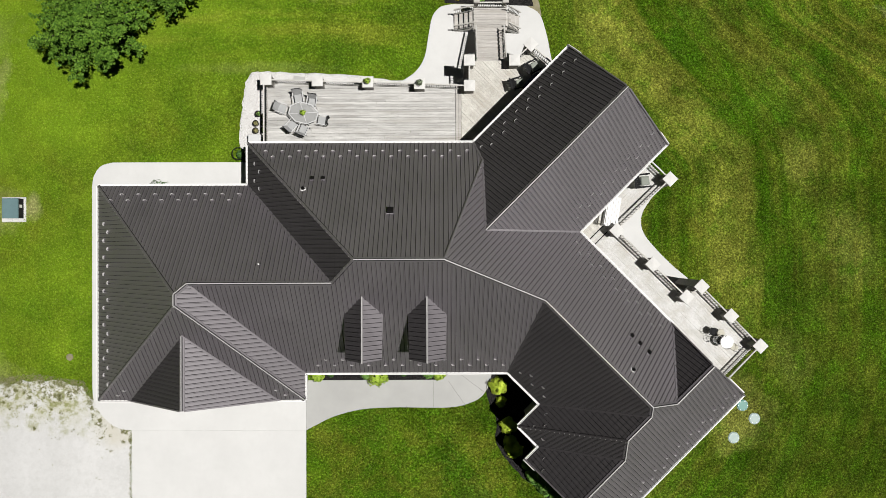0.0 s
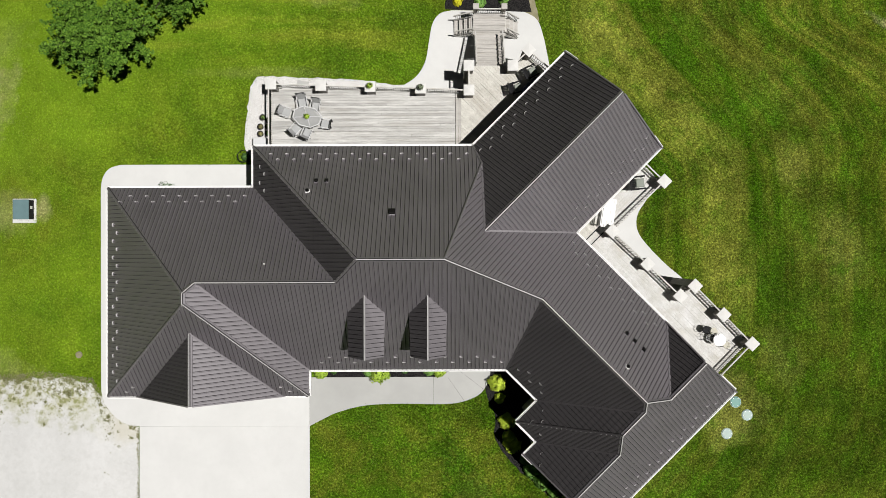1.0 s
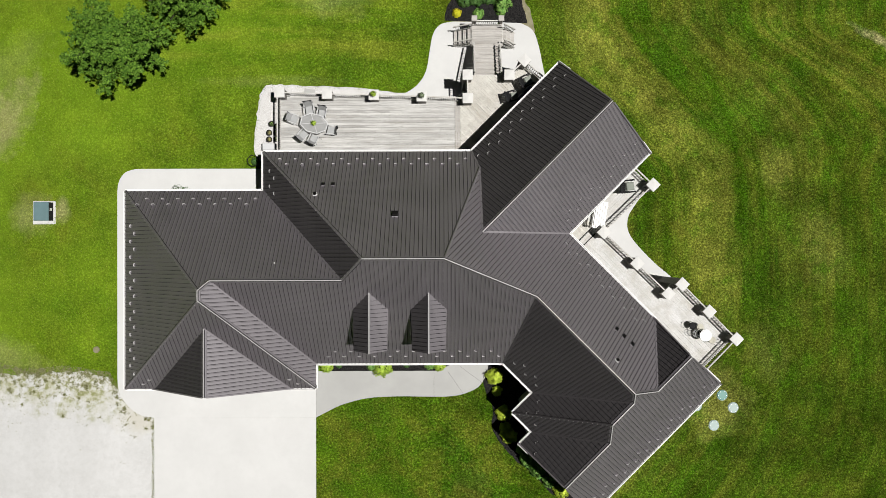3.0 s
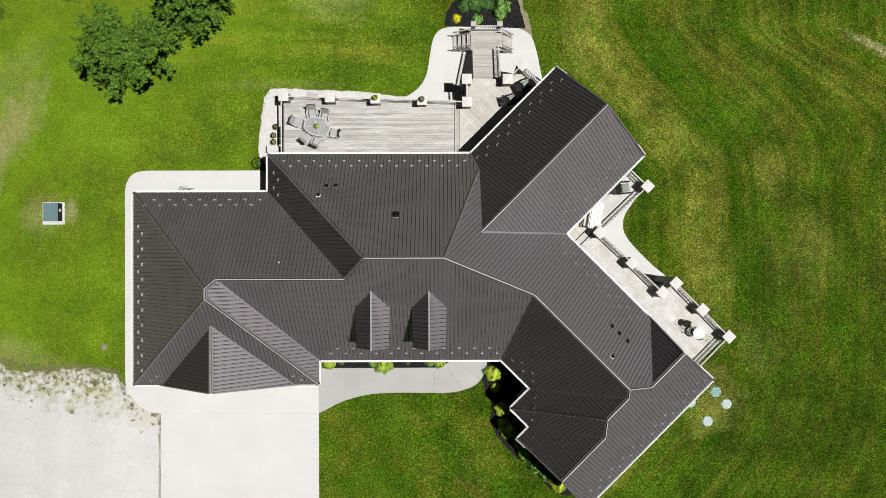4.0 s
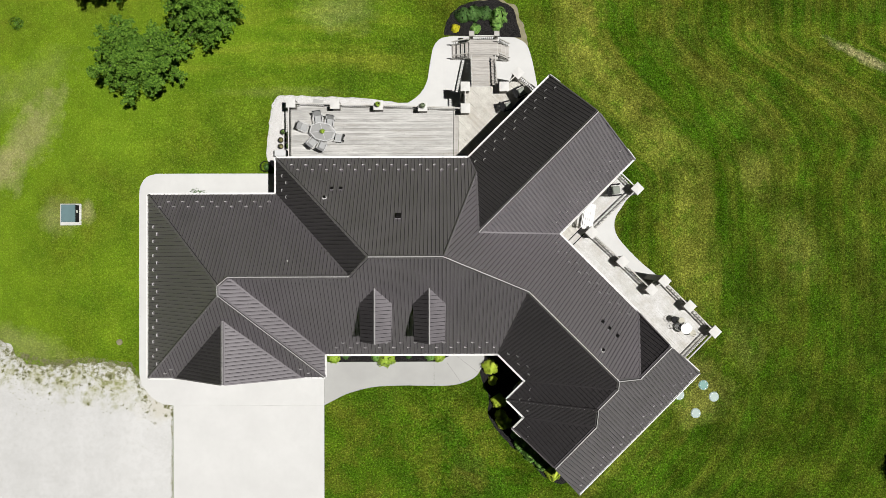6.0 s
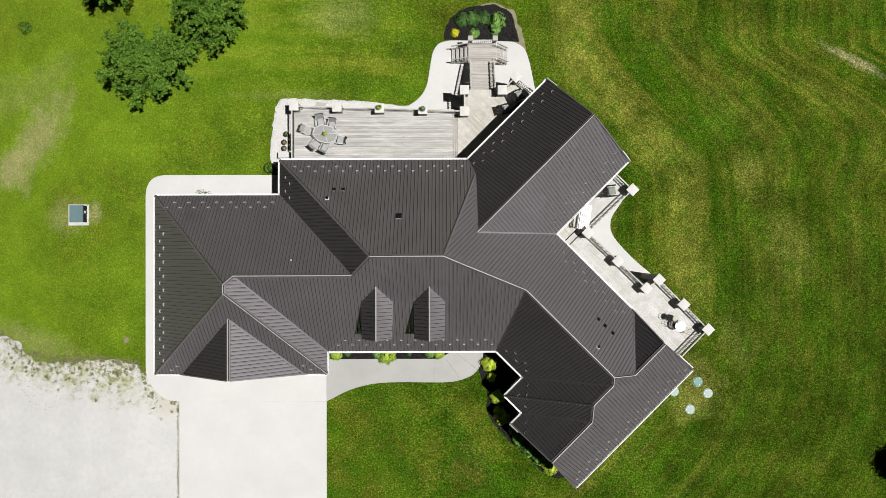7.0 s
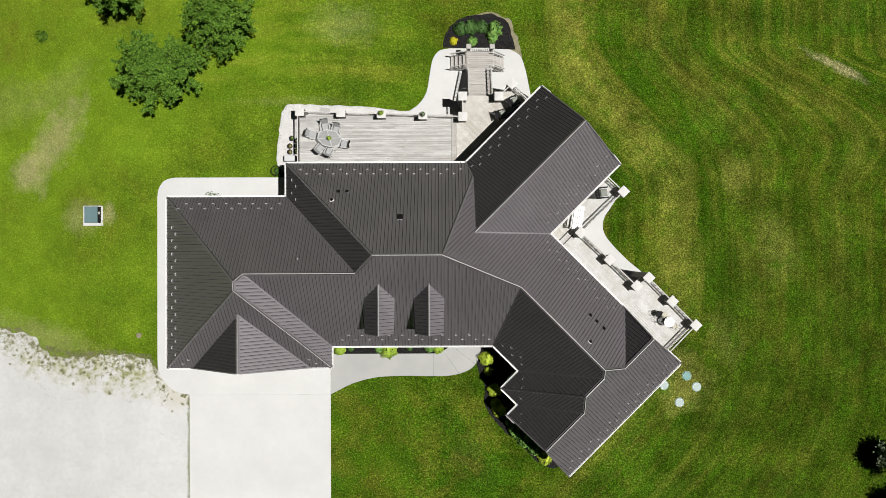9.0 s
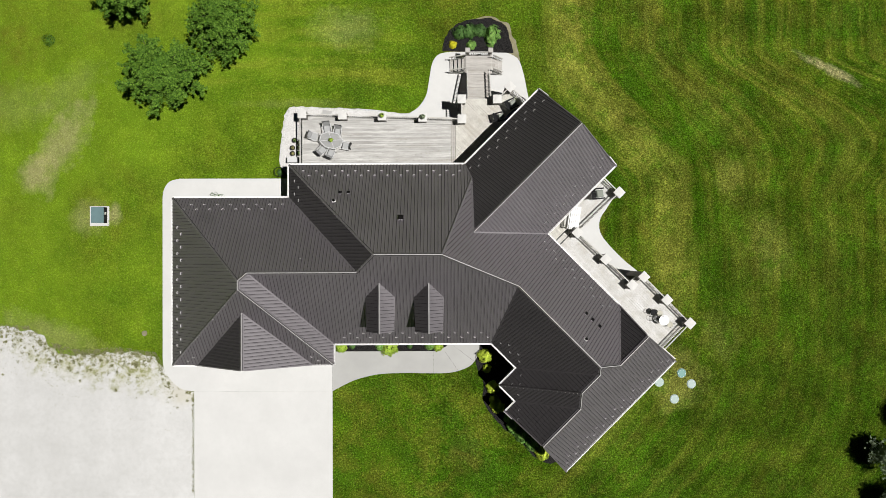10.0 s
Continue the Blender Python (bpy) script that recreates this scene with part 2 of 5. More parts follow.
    col = m.mix(m.math("MULTIPLY", m.span(strips, 0.48, 0.64), m.math("MULTIPLY", north, 0.65)), col, (0.185, 0.215, 0.022))
    col = m.mix(m.math("MULTIPLY", m.span(strips, 0.49, 0.34), m.math("MULTIPLY", north, 0.65)), col, (0.046, 0.104, 0.005))
    south = m.math("MULTIPLY", m.span(X_, 10.0, 25.0), m.span(Y_, 13.0, -4.0))
    col = m.mix(m.math("MULTIPLY", south, 0.55), col, (0.030, 0.056, 0.0035))
    front = m.math("MULTIPLY", m.span(Y_, -7.0, -10.0), m.span(X_, 10.0, 4.0))
    front = m.math("MULTIPLY", front, m.span(m.noise(0.42, 5, 0.7, None, 0.5), 0.46, 0.60))
    col = m.mix(m.math("MULTIPLY", front, 0.6), col, (0.108, 0.116, 0.014))
    # worn, pale patches
    for weight, *args in ((0.55, -26.4, 8.0, 1.5, 3.3, -38), (0.6, -28.3, 5.6, 1.6, 1.5, 0), (0.62, 29.8, 14.1, 3.2, 0.42, -24), (0.50, 17.0, -9.3, 2.3, 2.0, 20), (0.45, 16.4, -7.4, 1.4, 1.0, 0), (0.20, -6.4, 15.6, 2.6, 1.6, 0), (0.14, -30.0, 10.5, 3.0, 2.0, 0), (0.30, -24.2, 2.6, 1.7, 1.3, 0), (0.5, -22.4, 2.9, 0.5, 0.9, 0), (0.12, 1.6, -13.6, 1.2, 1.8, 15), (0.30, -26.8, -5.5, 5.0, 1.1, -18), (0.10, -9.5, 10.3, 4.0, 0.4, 0), (0.16, -26.0, 11.5, 3.0, 1.6, 30), (0.26, 21.2, 5.6, 1.4, 2.2, 10), (0.26, 24.2, 0.6, 1.6, 2.8, 10), (0.22, 20.0, -6.0, 1.5, 2.2, 30)):
        col = m.mix(m.math("MULTIPLY", spot(m, *args), weight), col, (0.33, 0.29, 0.15) if args[0] < 0 or args[1] > 10 else (0.215, 0.205, 0.05))
    # patches of fresher and of olive grass
    hue = m.noise(0.8, 4, 0.65)
    col = m.mix(m.math("MULTIPLY", m.span(hue, 0.52, 0.64), m.span(west, 0.0, 1.0, 0.55, 0.15)), col, m.mix(west, (0.039, 0.098, 0.004), (0.104, 0.208, 0.010)))
    col = m.mix(m.math("MULTIPLY", m.span(hue, 0.46, 0.34), m.span(west, 0.0, 1.0, 0.45, 0.15)), col, m.mix(west, (0.078, 0.087, 0.011), (0.170, 0.218, 0.020)))
    # tufts, clumps, and single pale blades
    fine = m.mix(west, m.span(tuft, 0.32, 0.70, 0.50, 1.56), m.span(tuft, 0.30, 0.70, 0.84, 1.18))
    coarse = m.mix(west, m.span(m.noise(3.4, 6, 0.75), 0.32, 0.68, 0.86, 1.14), m.span(m.noise(1.4, 4, 0.6), 0.32, 0.68, 0.92, 1.08))
    clump = m.mix(west, m.span(m.noise(0.36, 6, 0.62), 0.34, 0.66, 0.64, 1.27), m.span(m.noise(0.5, 6, 0.7), 0.32, 0.68, 0.93, 1.07))
    speck = m.noise(9.0, 2, 0.5)
    sparkle = m.math("ADD", 1.0, m.math("MULTIPLY", m.span(speck, 0.53, 0.66), m.span(west, 0.0, 1.0, 0.95, 0.30)))
    shade = m.math("SUBTRACT", 1.0, m.math("MULTIPLY", m.span(speck, 0.47, 0.34), m.span(west, 0.0, 1.0, 0.45, 0.12)))
    for f in (fine, coarse, clump, wheel, sparkle, shade):
        col = m.mix(1.0, col, f, "MULTIPLY")
    return m.mix(m.span(m.noise(13, 2, 0.5), 0.64, 0.72, 0.0, 0.55), col, m.mix(west, (0.17, 0.24, 0.045), (0.32, 0.38, 0.06)))


m = Mat("mown_lawn", 0.95, 0, 0.0)
GRASS = m.color(lawn_nodes(m)).bump(m.noise(14, 4, 0.7), 0.7, 0.05).m
m = Mat("grass_blades", 0.9, 0, 0.0)
base = lawn_nodes(m)
c = m.mix(m.span(m.island(), 0.0, 0.45, 0.22, 0.0), base, (0.020, 0.044, 0.004))
c = m.mix(m.span(m.island(), 0.50, 0.90, 0.0, 0.50), c, m.mix(0.5, base, (0.20, 0.27, 0.035)))
BLADES = m.color(m.mix(m.span(m.island(), 0.90, 0.97, 0.0, 0.50), c, (0.25, 0.30, 0.075))).m

m = Mat("crushed_stone", 0.9)
c = m.mix(m.span(m.noise(0.5, 5), 0.35, 0.7), (0.565, 0.565, 0.56), (0.495, 0.495, 0.487))
c = m.mix(m.span(m.noise(3.0, 6, 0.7), 0.45, 0.68, 0.0, 0.5), c, (0.44, 0.44, 0.43))
c = m.mix(m.span(m.noise(16, 4, 0.8), 0.52, 0.72, 0.0, 0.40), c, (0.30, 0.29, 0.27))
c = m.mix(m.span(m.noise(17, 3, 0.7), 0.56, 0.70, 0.0, 0.6), c, (0.68, 0.68, 0.67))
edge = m.math("MULTIPLY", spot(m, -23.4, -7.3, 7.5, 1.7, -6), m.span(m.noise(1.3, 5, 0.7), 0.40, 0.58))
c = m.mix(m.math("MULTIPLY", edge, 0.8), c, (0.37, 0.365, 0.235))
c = m.mix(m.math("MULTIPLY", edge, m.span(m.noise(2.6, 5, 0.7), 0.50, 0.60, 0.0, 0.85)), c, (0.19, 0.205, 0.06))
c = m.mix(m.math("MULTIPLY", spot(m, -17.9, -9.3, 1.3, 1.0, 0), 0.5), c, (0.44, 0.41, 0.31))
GRAVEL = m.color(c).bump(m.noise(26, 3, 0.7), 0.5, 0.02).m
m = Mat("coarse_white_stone", 0.9)
c = m.mix(m.span(m.noise(0.9, 5), 0.35, 0.7), (0.58, 0.57, 0.56), (0.50, 0.49, 0.475))
c = m.mix(m.span(m.noise(20, 3, 0.6), 0.46, 0.36, 0.0, 0.6), c, (0.22, 0.205, 0.19))
c = m.mix(m.span(m.noise(17, 3, 0.6), 0.54, 0.64, 0.0, 0.7), c, (0.74, 0.74, 0.73))
STONES = m.color(c).bump(m.noise(9.5, 3, 0.6), 0.9, 0.05).m
m = Mat("bare_earth", 0.95)
EARTH = m.color(m.mix(m.span(m.noise(2.5, 5, 0.7), 0.35, 0.65), (0.25, 0.225, 0.15), (0.17, 0.16, 0.085))).bump(m.noise(30, 3), 0.5, 0.03).m
m = Mat("black_mulch", 0.95, 0, 0.2)
v = m.cells(15)
c = m.mix(m.span(v.outputs["Distance"], 0.1, 0.7), (0.034, 0.031, 0.030), (0.005, 0.005, 0.005))
MULCH = m.color(m.mix(m.span(m.noise(28, 3, 0.7), 0.62, 0.72, 0.0, 0.35), c, (0.10, 0.09, 0.085))).bump(v.outputs["Distance"], 0.8, 0.05).m


def leaf(name, a, b, c):
    m = Mat(name, 0.6, 0, 0.12)
    col = m.mix(m.island(), a, b)
    col = m.mix(m.span(m.noise(1.2, 3), 0.4, 0.7, 0.0, 0.5), col, c)
    m.b.inputs["Subsurface Weight"].default_value = 0.0
    return m.color(col).m


LEAF_TREE = leaf("tree_leaves", (0.026, 0.074, 0.006), (0.150, 0.268, 0.032), (0.052, 0.122, 0.011))
LEAF_PALE = leaf("silvery_leaves", (0.16, 0.21, 0.12), (0.26, 0.31, 0.21), (0.14, 0.19, 0.09))
LEAF_LIME = leaf("lime_shrub_leaves", (0.44, 0.56, 0.05), (0.58, 0.68, 0.09), (0.36, 0.48, 0.04))
LEAF_MID = leaf("fresh_green_leaves", (0.11, 0.26, 0.05), (0.27, 0.44, 0.11), (0.10, 0.22, 0.04))
LEAF_FRESH = leaf("yellow_green_leaves", (0.28, 0.42, 0.04), (0.42, 0.55, 0.09), (0.22, 0.36, 0.04))
LEAF_DARK = leaf("deep_green_leaves", (0.045, 0.115, 0.022), (0.125, 0.23, 0.065), (0.04, 0.09, 0.03))
LEAF_OLIVE = leaf("dry_olive_leaves", (0.24, 0.22, 0.09), (0.36, 0.33, 0.17), (0.16, 0.16, 0.05))
LEAF_GOLD = leaf("yellow_flower_leaves", (0.55, 0.50, 0.02), (0.65, 0.58, 0.04), (0.40, 0.44, 0.02))

# ---------------------------------------------------------------- building helpers
ORIGIN = {}


def thing(name, label, category, loc=(0, 0, 0), group="", kind="", rz=0.0, local=False):
    """An Empty at the base of a thing. Unless local, its parts are given in world places."""
    ob = new(name)
    ob.matrix_basis = pose(*loc, 0, 0, rz)
    ORIGIN[ob.name] = Matrix() if local else pose(*loc, 0, 0, rz).inverted()
    return tagged(ob, label, category, group, kind)


def mesh_of(bm, name, mats, smooth=False):
    me = bpy.data.meshes.new(name)
    bmesh.ops.recalc_face_normals(bm, faces=bm.faces)
    bm.to_mesh(me)
    bm.free()
    for mt in mats if isinstance(mats, (list, tuple)) else (mats,):
        me.materials.append(mt)
    if smooth:
        me.shade_smooth()
    return me


def part(name, bm, mats, parent, label="", smooth=False, kind=""):
    me = mesh_of(bm, name, mats, smooth)
    me.transform(ORIGIN[parent.name])
    ob = new(name, me)
    ob.parent = parent
    ORIGIN[ob.name] = ORIGIN[parent.name]
    return tagged(ob, label, kind=kind)


def solo(name, bm, mats, label, category, group="", kind="", smooth=False, loc=None):
    """A thing of one mesh, given in world places, with its origin at loc."""
    me = mesh_of(bm, name, mats, smooth)
    ob = new(name, me)
    if loc is not None:
        me.transform(Matrix.Translation(-Vector(loc)))
        ob.location = loc
    return tagged(ob, label, category, group, kind)


def piece(name, me, parent, m):
    """An object on a shared mesh, under a parent, at the world pose m."""
    ob = new(name, me)
    ob.parent = parent
    ob.matrix_basis = ORIGIN[parent.name] @ m
    return ob


def hull(bm, bottom, top, mat=0):
    """A prism between two rings of points."""
    a, b = [bm.verts.new(p) for p in bottom], [bm.verts.new(p) for p in top]
    n = len(a)
    fs = [bm.faces.new(a[::-1]), bm.faces.new(b)]
    fs += [bm.faces.new((a[i], a[(i + 1) % n], b[(i + 1) % n], b[i])) for i in range(n)]
    for f in fs:
        f.material_index = mat


def box(bm, c, s, rz=0.0, bevel=0.0, mat=0):
    """A box with its middle at c, sides s, turned rz degrees; bevel narrows its top rim."""
    m = pose(*c, 0, 0, rz)
    x, y, z = (v / 2 for v in s)
    low = [m @ Vector(p) for p in ((-x, -y, -z), (x, -y, -z), (x, y, -z), (-x, y, -z))]
    if not bevel:
        hull(bm, low, [p + Vector((0, 0, 2 * z)) for p in low], mat)
        return
    d = bevel
    mid = [p + Vector((0, 0, 2 * z - d)) for p in low]
    top = [m @ Vector(p) for p in ((-x + d, -y + d, z), (x - d, -y + d, z), (x - d, y - d, z), (-x + d, y - d, z))]
    a, b, t = ([bm.verts.new(p) for p in ring] for ring in (low, mid, top))
    fs = [bm.faces.new(a[::-1]), bm.faces.new(t)]
    for i in range(4):
        j = (i + 1) % 4
        fs += [bm.faces.new((a[i], a[j], b[j], b[i])), bm.faces.new((b[i], b[j], t[j], t[i]))]
    for f in fs:
        f.material_index = mat


def beam(bm, p, q, w, h, mat=0, up=(0, 0, 1)):
    """A bar from p to q; w across, h along up, p and q on the middle of its underside."""
    p, q = Vector(p), Vector(q)
    side = (q - p).cross(Vector(up)).normalized() * (w / 2)
    rise = side.cross(q - p).normalized() * h
    hull(bm, [p - side, q - side, q + side, p + side], [p - side + rise, q - side + rise, q + side + rise, p + side + rise], mat)


def tube(bm, p, q, r0, r1=None, n=8, mat=0):
    p, q = Vector(p), Vector(q)
    r1 = r0 if r1 is None else r1
    d = (q - p).normalized()
    a = d.orthogonal().normalized()
    b = d.cross(a)
    ring = lambda c, r: [c + (a * math.cos(t) + b * math.sin(t)) * r for t in (2 * math.pi * i / n for i in range(n))]
    hull(bm, ring(p, r0), ring(q, r1), mat)


def smooth_line(pts, steps=6, closed=False):
    """A Catmull-Rom line through the points."""
    out, n = [], len(pts)
    P = [np.array(p, float) for p in pts]
    for i in range(n if closed else n - 1):
        a, b, c, d = ((P[(i + j) % n] if closed else P[min(max(i + j, 0), n - 1)]) for j in (-1, 0, 1, 2))
        for s in range(steps):
            t = s / steps
            out.append(tuple(0.5 * (2 * b + (c - a) * t + (2 * a - 5 * b + 4 * c - d) * t * t + (3 * b - a - 3 * c + d) * t ** 3)))
    if not closed:
        out.append(tuple(P[-1]))
    return out


def ragged(pts, size, scale, seed):
    """Shift the points of a closed line by noise."""
    return [(x + size * noise.noise((x * scale, y * scale, seed)), y + size * noise.noise((x * scale, y * scale, seed + 9))) for x, y in pts]


def soft_plus(v, s):
    return s * np.logaddexp(0, np.asarray(v, float) / s)


def ground(x, y):
    """The lie of the land: level round the garage, falling away to the east and west, and to a lower terrace behind."""
    x, y = np.asarray(x, float), np.asarray(y, float)
    r = -0.20 * soft_plus(x - 3.5, 2.0) - 0.20 * soft_plus(-x - 20.5, 1.5) - 0.06 * soft_plus(y - 9.0, 1.5)
    r = r - 1.25 / (1 + np.exp(-np.clip((x + 2.0) / 1.3, -40, 40))) / (1 + np.exp(-np.clip(y - 6.5, -40, 40)))
    return 10 * np.tanh(r / 10)


def drape(pts, lift, deep=0.15, step=1.0):
    """A sheet over the outline that follows the ground, with a skirt."""
    bm = bmesh.new()
    bm.faces.new([bm.verts.new((x, y, 0)) for x, y in pts])
    for axis in (0, 1):
        lo, hi = min(p[axis] for p in pts), max(p[axis] for p in pts)
        for k in np.arange(math.ceil(lo / step) * step, hi, step):
            co, no = [0, 0, 0], [0, 0, 0]
            co[axis], no[axis] = k, 1
            bmesh.ops.bisect_plane(bm, geom=bm.verts[:] + bm.edges[:] + bm.faces[:], plane_co=co, plane_no=no, dist=1e-4)
    for v in bm.verts:
        v.co.z = float(ground(v.co.x, v.co.y)) + lift
    rim = [e for e in bm.edges if e.is_boundary]
    made = bmesh.ops.extrude_edge_only(bm, edges=rim)["geom"]
    for v in made:
        if isinstance(v, bmesh.types.BMVert):
            v.co.z -= deep
    return bm


def crossings(poly, u):
    """Where the line at u meets the outline of (u, v) points: pairs of v."""
    vs = []
    for (a, b), (c, d) in zip(poly, poly[1:] + poly[:1]):
        if (a <= u) != (c <= u):
            vs.append(b + (d - b) * (u - a) / (c - a))
    vs.sort()
    return list(zip(vs[::2], vs[1::2]))


def lk(l, k):
    """Plan place from the two diagonal coordinates of the wings."""
    return ((l + k) / math.sqrt(2), (l - k) / math.sqrt(2))

# ---------------------------------------------------------------- ground and paving
def spread():
    near = list(np.arange(-40, 40.01, 0.5))
    far, d, s = [], 40.0, 1.0
    while d < 2500:
        s *= 1.35
        d += s
        far.append(d)
    return np.array([-v for v in far[::-1]] + near + far)


gx = spread()
X, Y = np.meshgrid(gx, gx, indexing="ij")
Z = ground(X, Y)
n = len(gx)
idx = np.arange(n * n).reshape(n, n)
quads = np.stack([idx[:-1, :-1], idx[1:, :-1], idx[1:, 1:], idx[:-1, 1:]], -1).reshape(-1, 4)
me = bpy.data.meshes.new("ground")
me.from_pydata(np.stack([X, Y, Z], -1).reshape(-1, 3).tolist(), [], quads.tolist())
me.materials.append(GRASS)
me.shade_smooth()
tagged(new("ground", me), "mown green lawn with drier yellow patches, sloping away from the house", "lawn", kind="structure")

DRIVE_W, DRIVE_E = -16.82, -7.45
APRON = [(DRIVE_W, -9.21)] + smooth_line([(DRIVE_W, -9.21), (-17.7, -9.02), (-18.46, -8.40), (-18.9, -7.6), (-18.98, -6.9)]) + \
    smooth_line([(-18.98, 3.9), (-18.88, 4.5), (-18.5, 5.02), (-17.85, 5.22)]) + [(-10.3, 5.21), (-10.3, -5.0), (DRIVE_E, -5.0), (DRIVE_E, -9.21)]
solo("garage_apron", drape(APRON, 0.035), CONCRETE, "pale concrete apron with a rounded corner round the garage", "paving", kind="structure")
drive = thing("driveway", "wide pale concrete driveway in front of the garage", "driveway", (-12, -12, 0), kind="structure")
part("slab", drape([(DRIVE_W, -9.213), (DRIVE_E, -9.213), (DRIVE_E, -29.7), (DRIVE_W, -29.7)], 0.035, step=2.0), CONCRETE, drive)
curve = smooth_line([(2.52, -6.3), (2.44, -6.78), (1.95, -7.5), (1.05, -7.9), (0.09, -8.03), (-1.3, -8.02), (-2.65, -8.0), (-4.4, -8.09), (-5.9, -8.46), (-6.85, -8.9), (-7.44, -9.21)])
walk_way = thing("front_walk", "grey concrete front walk with a curved edge", "walkway", (-3, -7, 0), kind="structure")
top = [(-7.44, -6.53), (-5.2, -6.53), (-2.9, -6.53), (-0.6, -6.53), (0.5, -6.2), (2.52, -6.2)]
part("slab", drape([(-7.44, -6.53), (-0.62, -6.53), (-0.62, -8.03)] + [p for p in curve if p[0] < -0.63], 0.03), WALKWAY, walk_way)
part("slab", drape([(-0.61, -6.53), (-0.4, -6.53), (0.3, -6.2), (0.6, -5.4), (2.52, -5.4)] + [p for p in curve if p[0] >= -0.6] + [(-0.61, -8.03)], 0.03), WALKWAY, walk_way)
JOINT = plain("dark_joint_filler", (0.13, 0.125, 0.12), 0.9)
for (ax, ay), (bx, by) in (((0.62, -6.06), (2.19, -7.27)), ((0.20, -6.60), (1.07, -7.86))):
    side_ = Vector((ay - by, bx - ax)).normalized() * 0.006
    part("joint", drape([(ax - side_.x, ay - side_.y), (bx - side_.x, by - side_.y), (bx + side_.x, by + side_.y), (ax + side_.x, ay + side_.y)], 0.034, 0.03), JOINT, walk_way)

PATIO = smooth_line([(-2.3, 9.7), (-1.55, 10.28), (-1.05, 11.15), (-0.82, 12.45), (-0.62, 13.42), (-0.2, 14.0), (0.5, 14.22)]) + \
    smooth_line([(4.6, 14.32), (5.42, 13.88), (5.8, 12.9), (6.1, 11.4), (6.3, 10.4)]) + [(5.0, 8.0), (0.8, 7.5), (-2.3, 8.5)]
solo("rear_patio", drape(PATIO, 0.03), PATIO_SLAB, "pale concrete patio with curved edges under the deck stairs", "paving", kind="structure")
SIDE = smooth_line([(12.5, 4.55), (11.95, 3.75), (11.55, 3.17), (11.15, 2.58), (11.02, 1.94), (11.22, 1.29), (11.88, 0.5), (12.9, -0.47), (13.75, -1.14), (14.6, -1.95)]) + [(12.5, -4.0), (8.0, 0.0), (7.5, 1.5), (10.5, 4.6)]
solo("side_patio", drape(SIDE, 0.03), PATIO_SLAB, "pale concrete strip below the side deck, with a curved lawn edge", "paving", kind="structure")
STRIP = ragged(smooth_line([(-10.3, 5.3), (-10.95, 6.0), (-11.0, 6.9), (-10.88, 8.2), (-10.66, 9.5), (-10.28, 10.08), (-9.4, 10.12), (-8.09, 10.06), (-5.65, 9.96), (-2.94, 9.74), (-2.0, 9.72)]), 0.10, 4.0, 3) + [(-2.0, 8.6), (-9.0, 8.6), (-9.0, 5.3)]
solo("gravel_strip", drape(STRIP, 0.012), STONES, "pale crushed-stone strip round the deck", "gravel", kind="structure")
YARD = ragged(smooth_line([(-48, -2.0), (-36, -4.6), (-31.3, -5.0), (-29.5, -5.15), (-28.6, -5.45), (-27.5, -6.2), (-26.4, -6.75), (-24.7, -6.85), (-22.5, -6.62), (-20.6, -6.6), (-19.5, -7.0), (-18.95, -7.6)], 14), 0.38, 1.3, 5) + \
    [(-18.4, -8.45), (-17.7, -9.05), (-16.85, -9.25), (-16.85, -34), (-48, -34)]
solo("gravel_yard", drape(YARD, 0.010, 0.05), GRAVEL, "pale gravel parking yard with a ragged weedy edge", "gravel", kind="structure")

FRONT_BED = [(-6.85, -6.52), (-6.85, -5.0), (0.5, -5.0), (0.3, -6.2), (-0.4, -6.52)]
solo("front_bed", drape(FRONT_BED, 0.045), MULCH, "narrow black mulch bed along the front wall", "flower bed", kind="structure")
WING_BED = ragged(smooth_line([(2.56, -6.0), (2.42, -6.6), (2.28, -7.15), (2.48, -8.0), (2.83, -8.8), (2.78, -9.5), (2.98, -10.4), (3.78, -11.45), (4.4, -12.05), (5.3, -12.75), (6.3, -13.9), (7.4, -14.45)]), 0.10, 2.0, 7) + [(8.2, -14.2), (9.0, -12.0), (4.4, -5.4)]
solo("wing_bed", drape(WING_BED, 0.03), MULCH, "curved black mulch bed beside the angled wing", "flower bed", kind="structure")
RIM = ragged(smooth_line([(0.3, 14.3), (0.9, 15.9), (1.9, 16.55), (2.8, 16.75), (3.7, 16.82), (4.75, 16.4), (5.12, 15.6), (5.42, 14.5), (5.5, 13.9), (5.4, 13.7)]), 0.2, 1.5, 21) + [(2.7, 13.9)]
solo("bed_edge", drape(RIM, 0.014), EARTH, "bare pale earth rim round the mulch bed", "soil", kind="structure")
REAR_BED = ragged(smooth_line([(0.02, 14.25), (0.15, 14.75), (0.38, 15.36), (0.9, 16.12), (1.96, 16.58), (2.8, 16.7), (3.6, 16.7), (4.56, 16.25), (4.86, 15.45), (5.1, 14.3)]), 0.10, 2.0, 11)
solo("rear_bed", drape(REAR_BED, 0.04), MULCH, "rounded black mulch bed beyond the deck stairs", "flower bed", kind="structure")
# ---------------------------------------------------------------- house
EAVE = 3.0


def fall(d, at, pitch):
    """A roof slope that rises from the eave line d . p = at against d; as z = a x + b y + c."""
    s = math.hypot(*d)
    a, b = d[0] / s, d[1] / s
    return (-pitch * a, -pitch * b, EAVE + pitch * at)


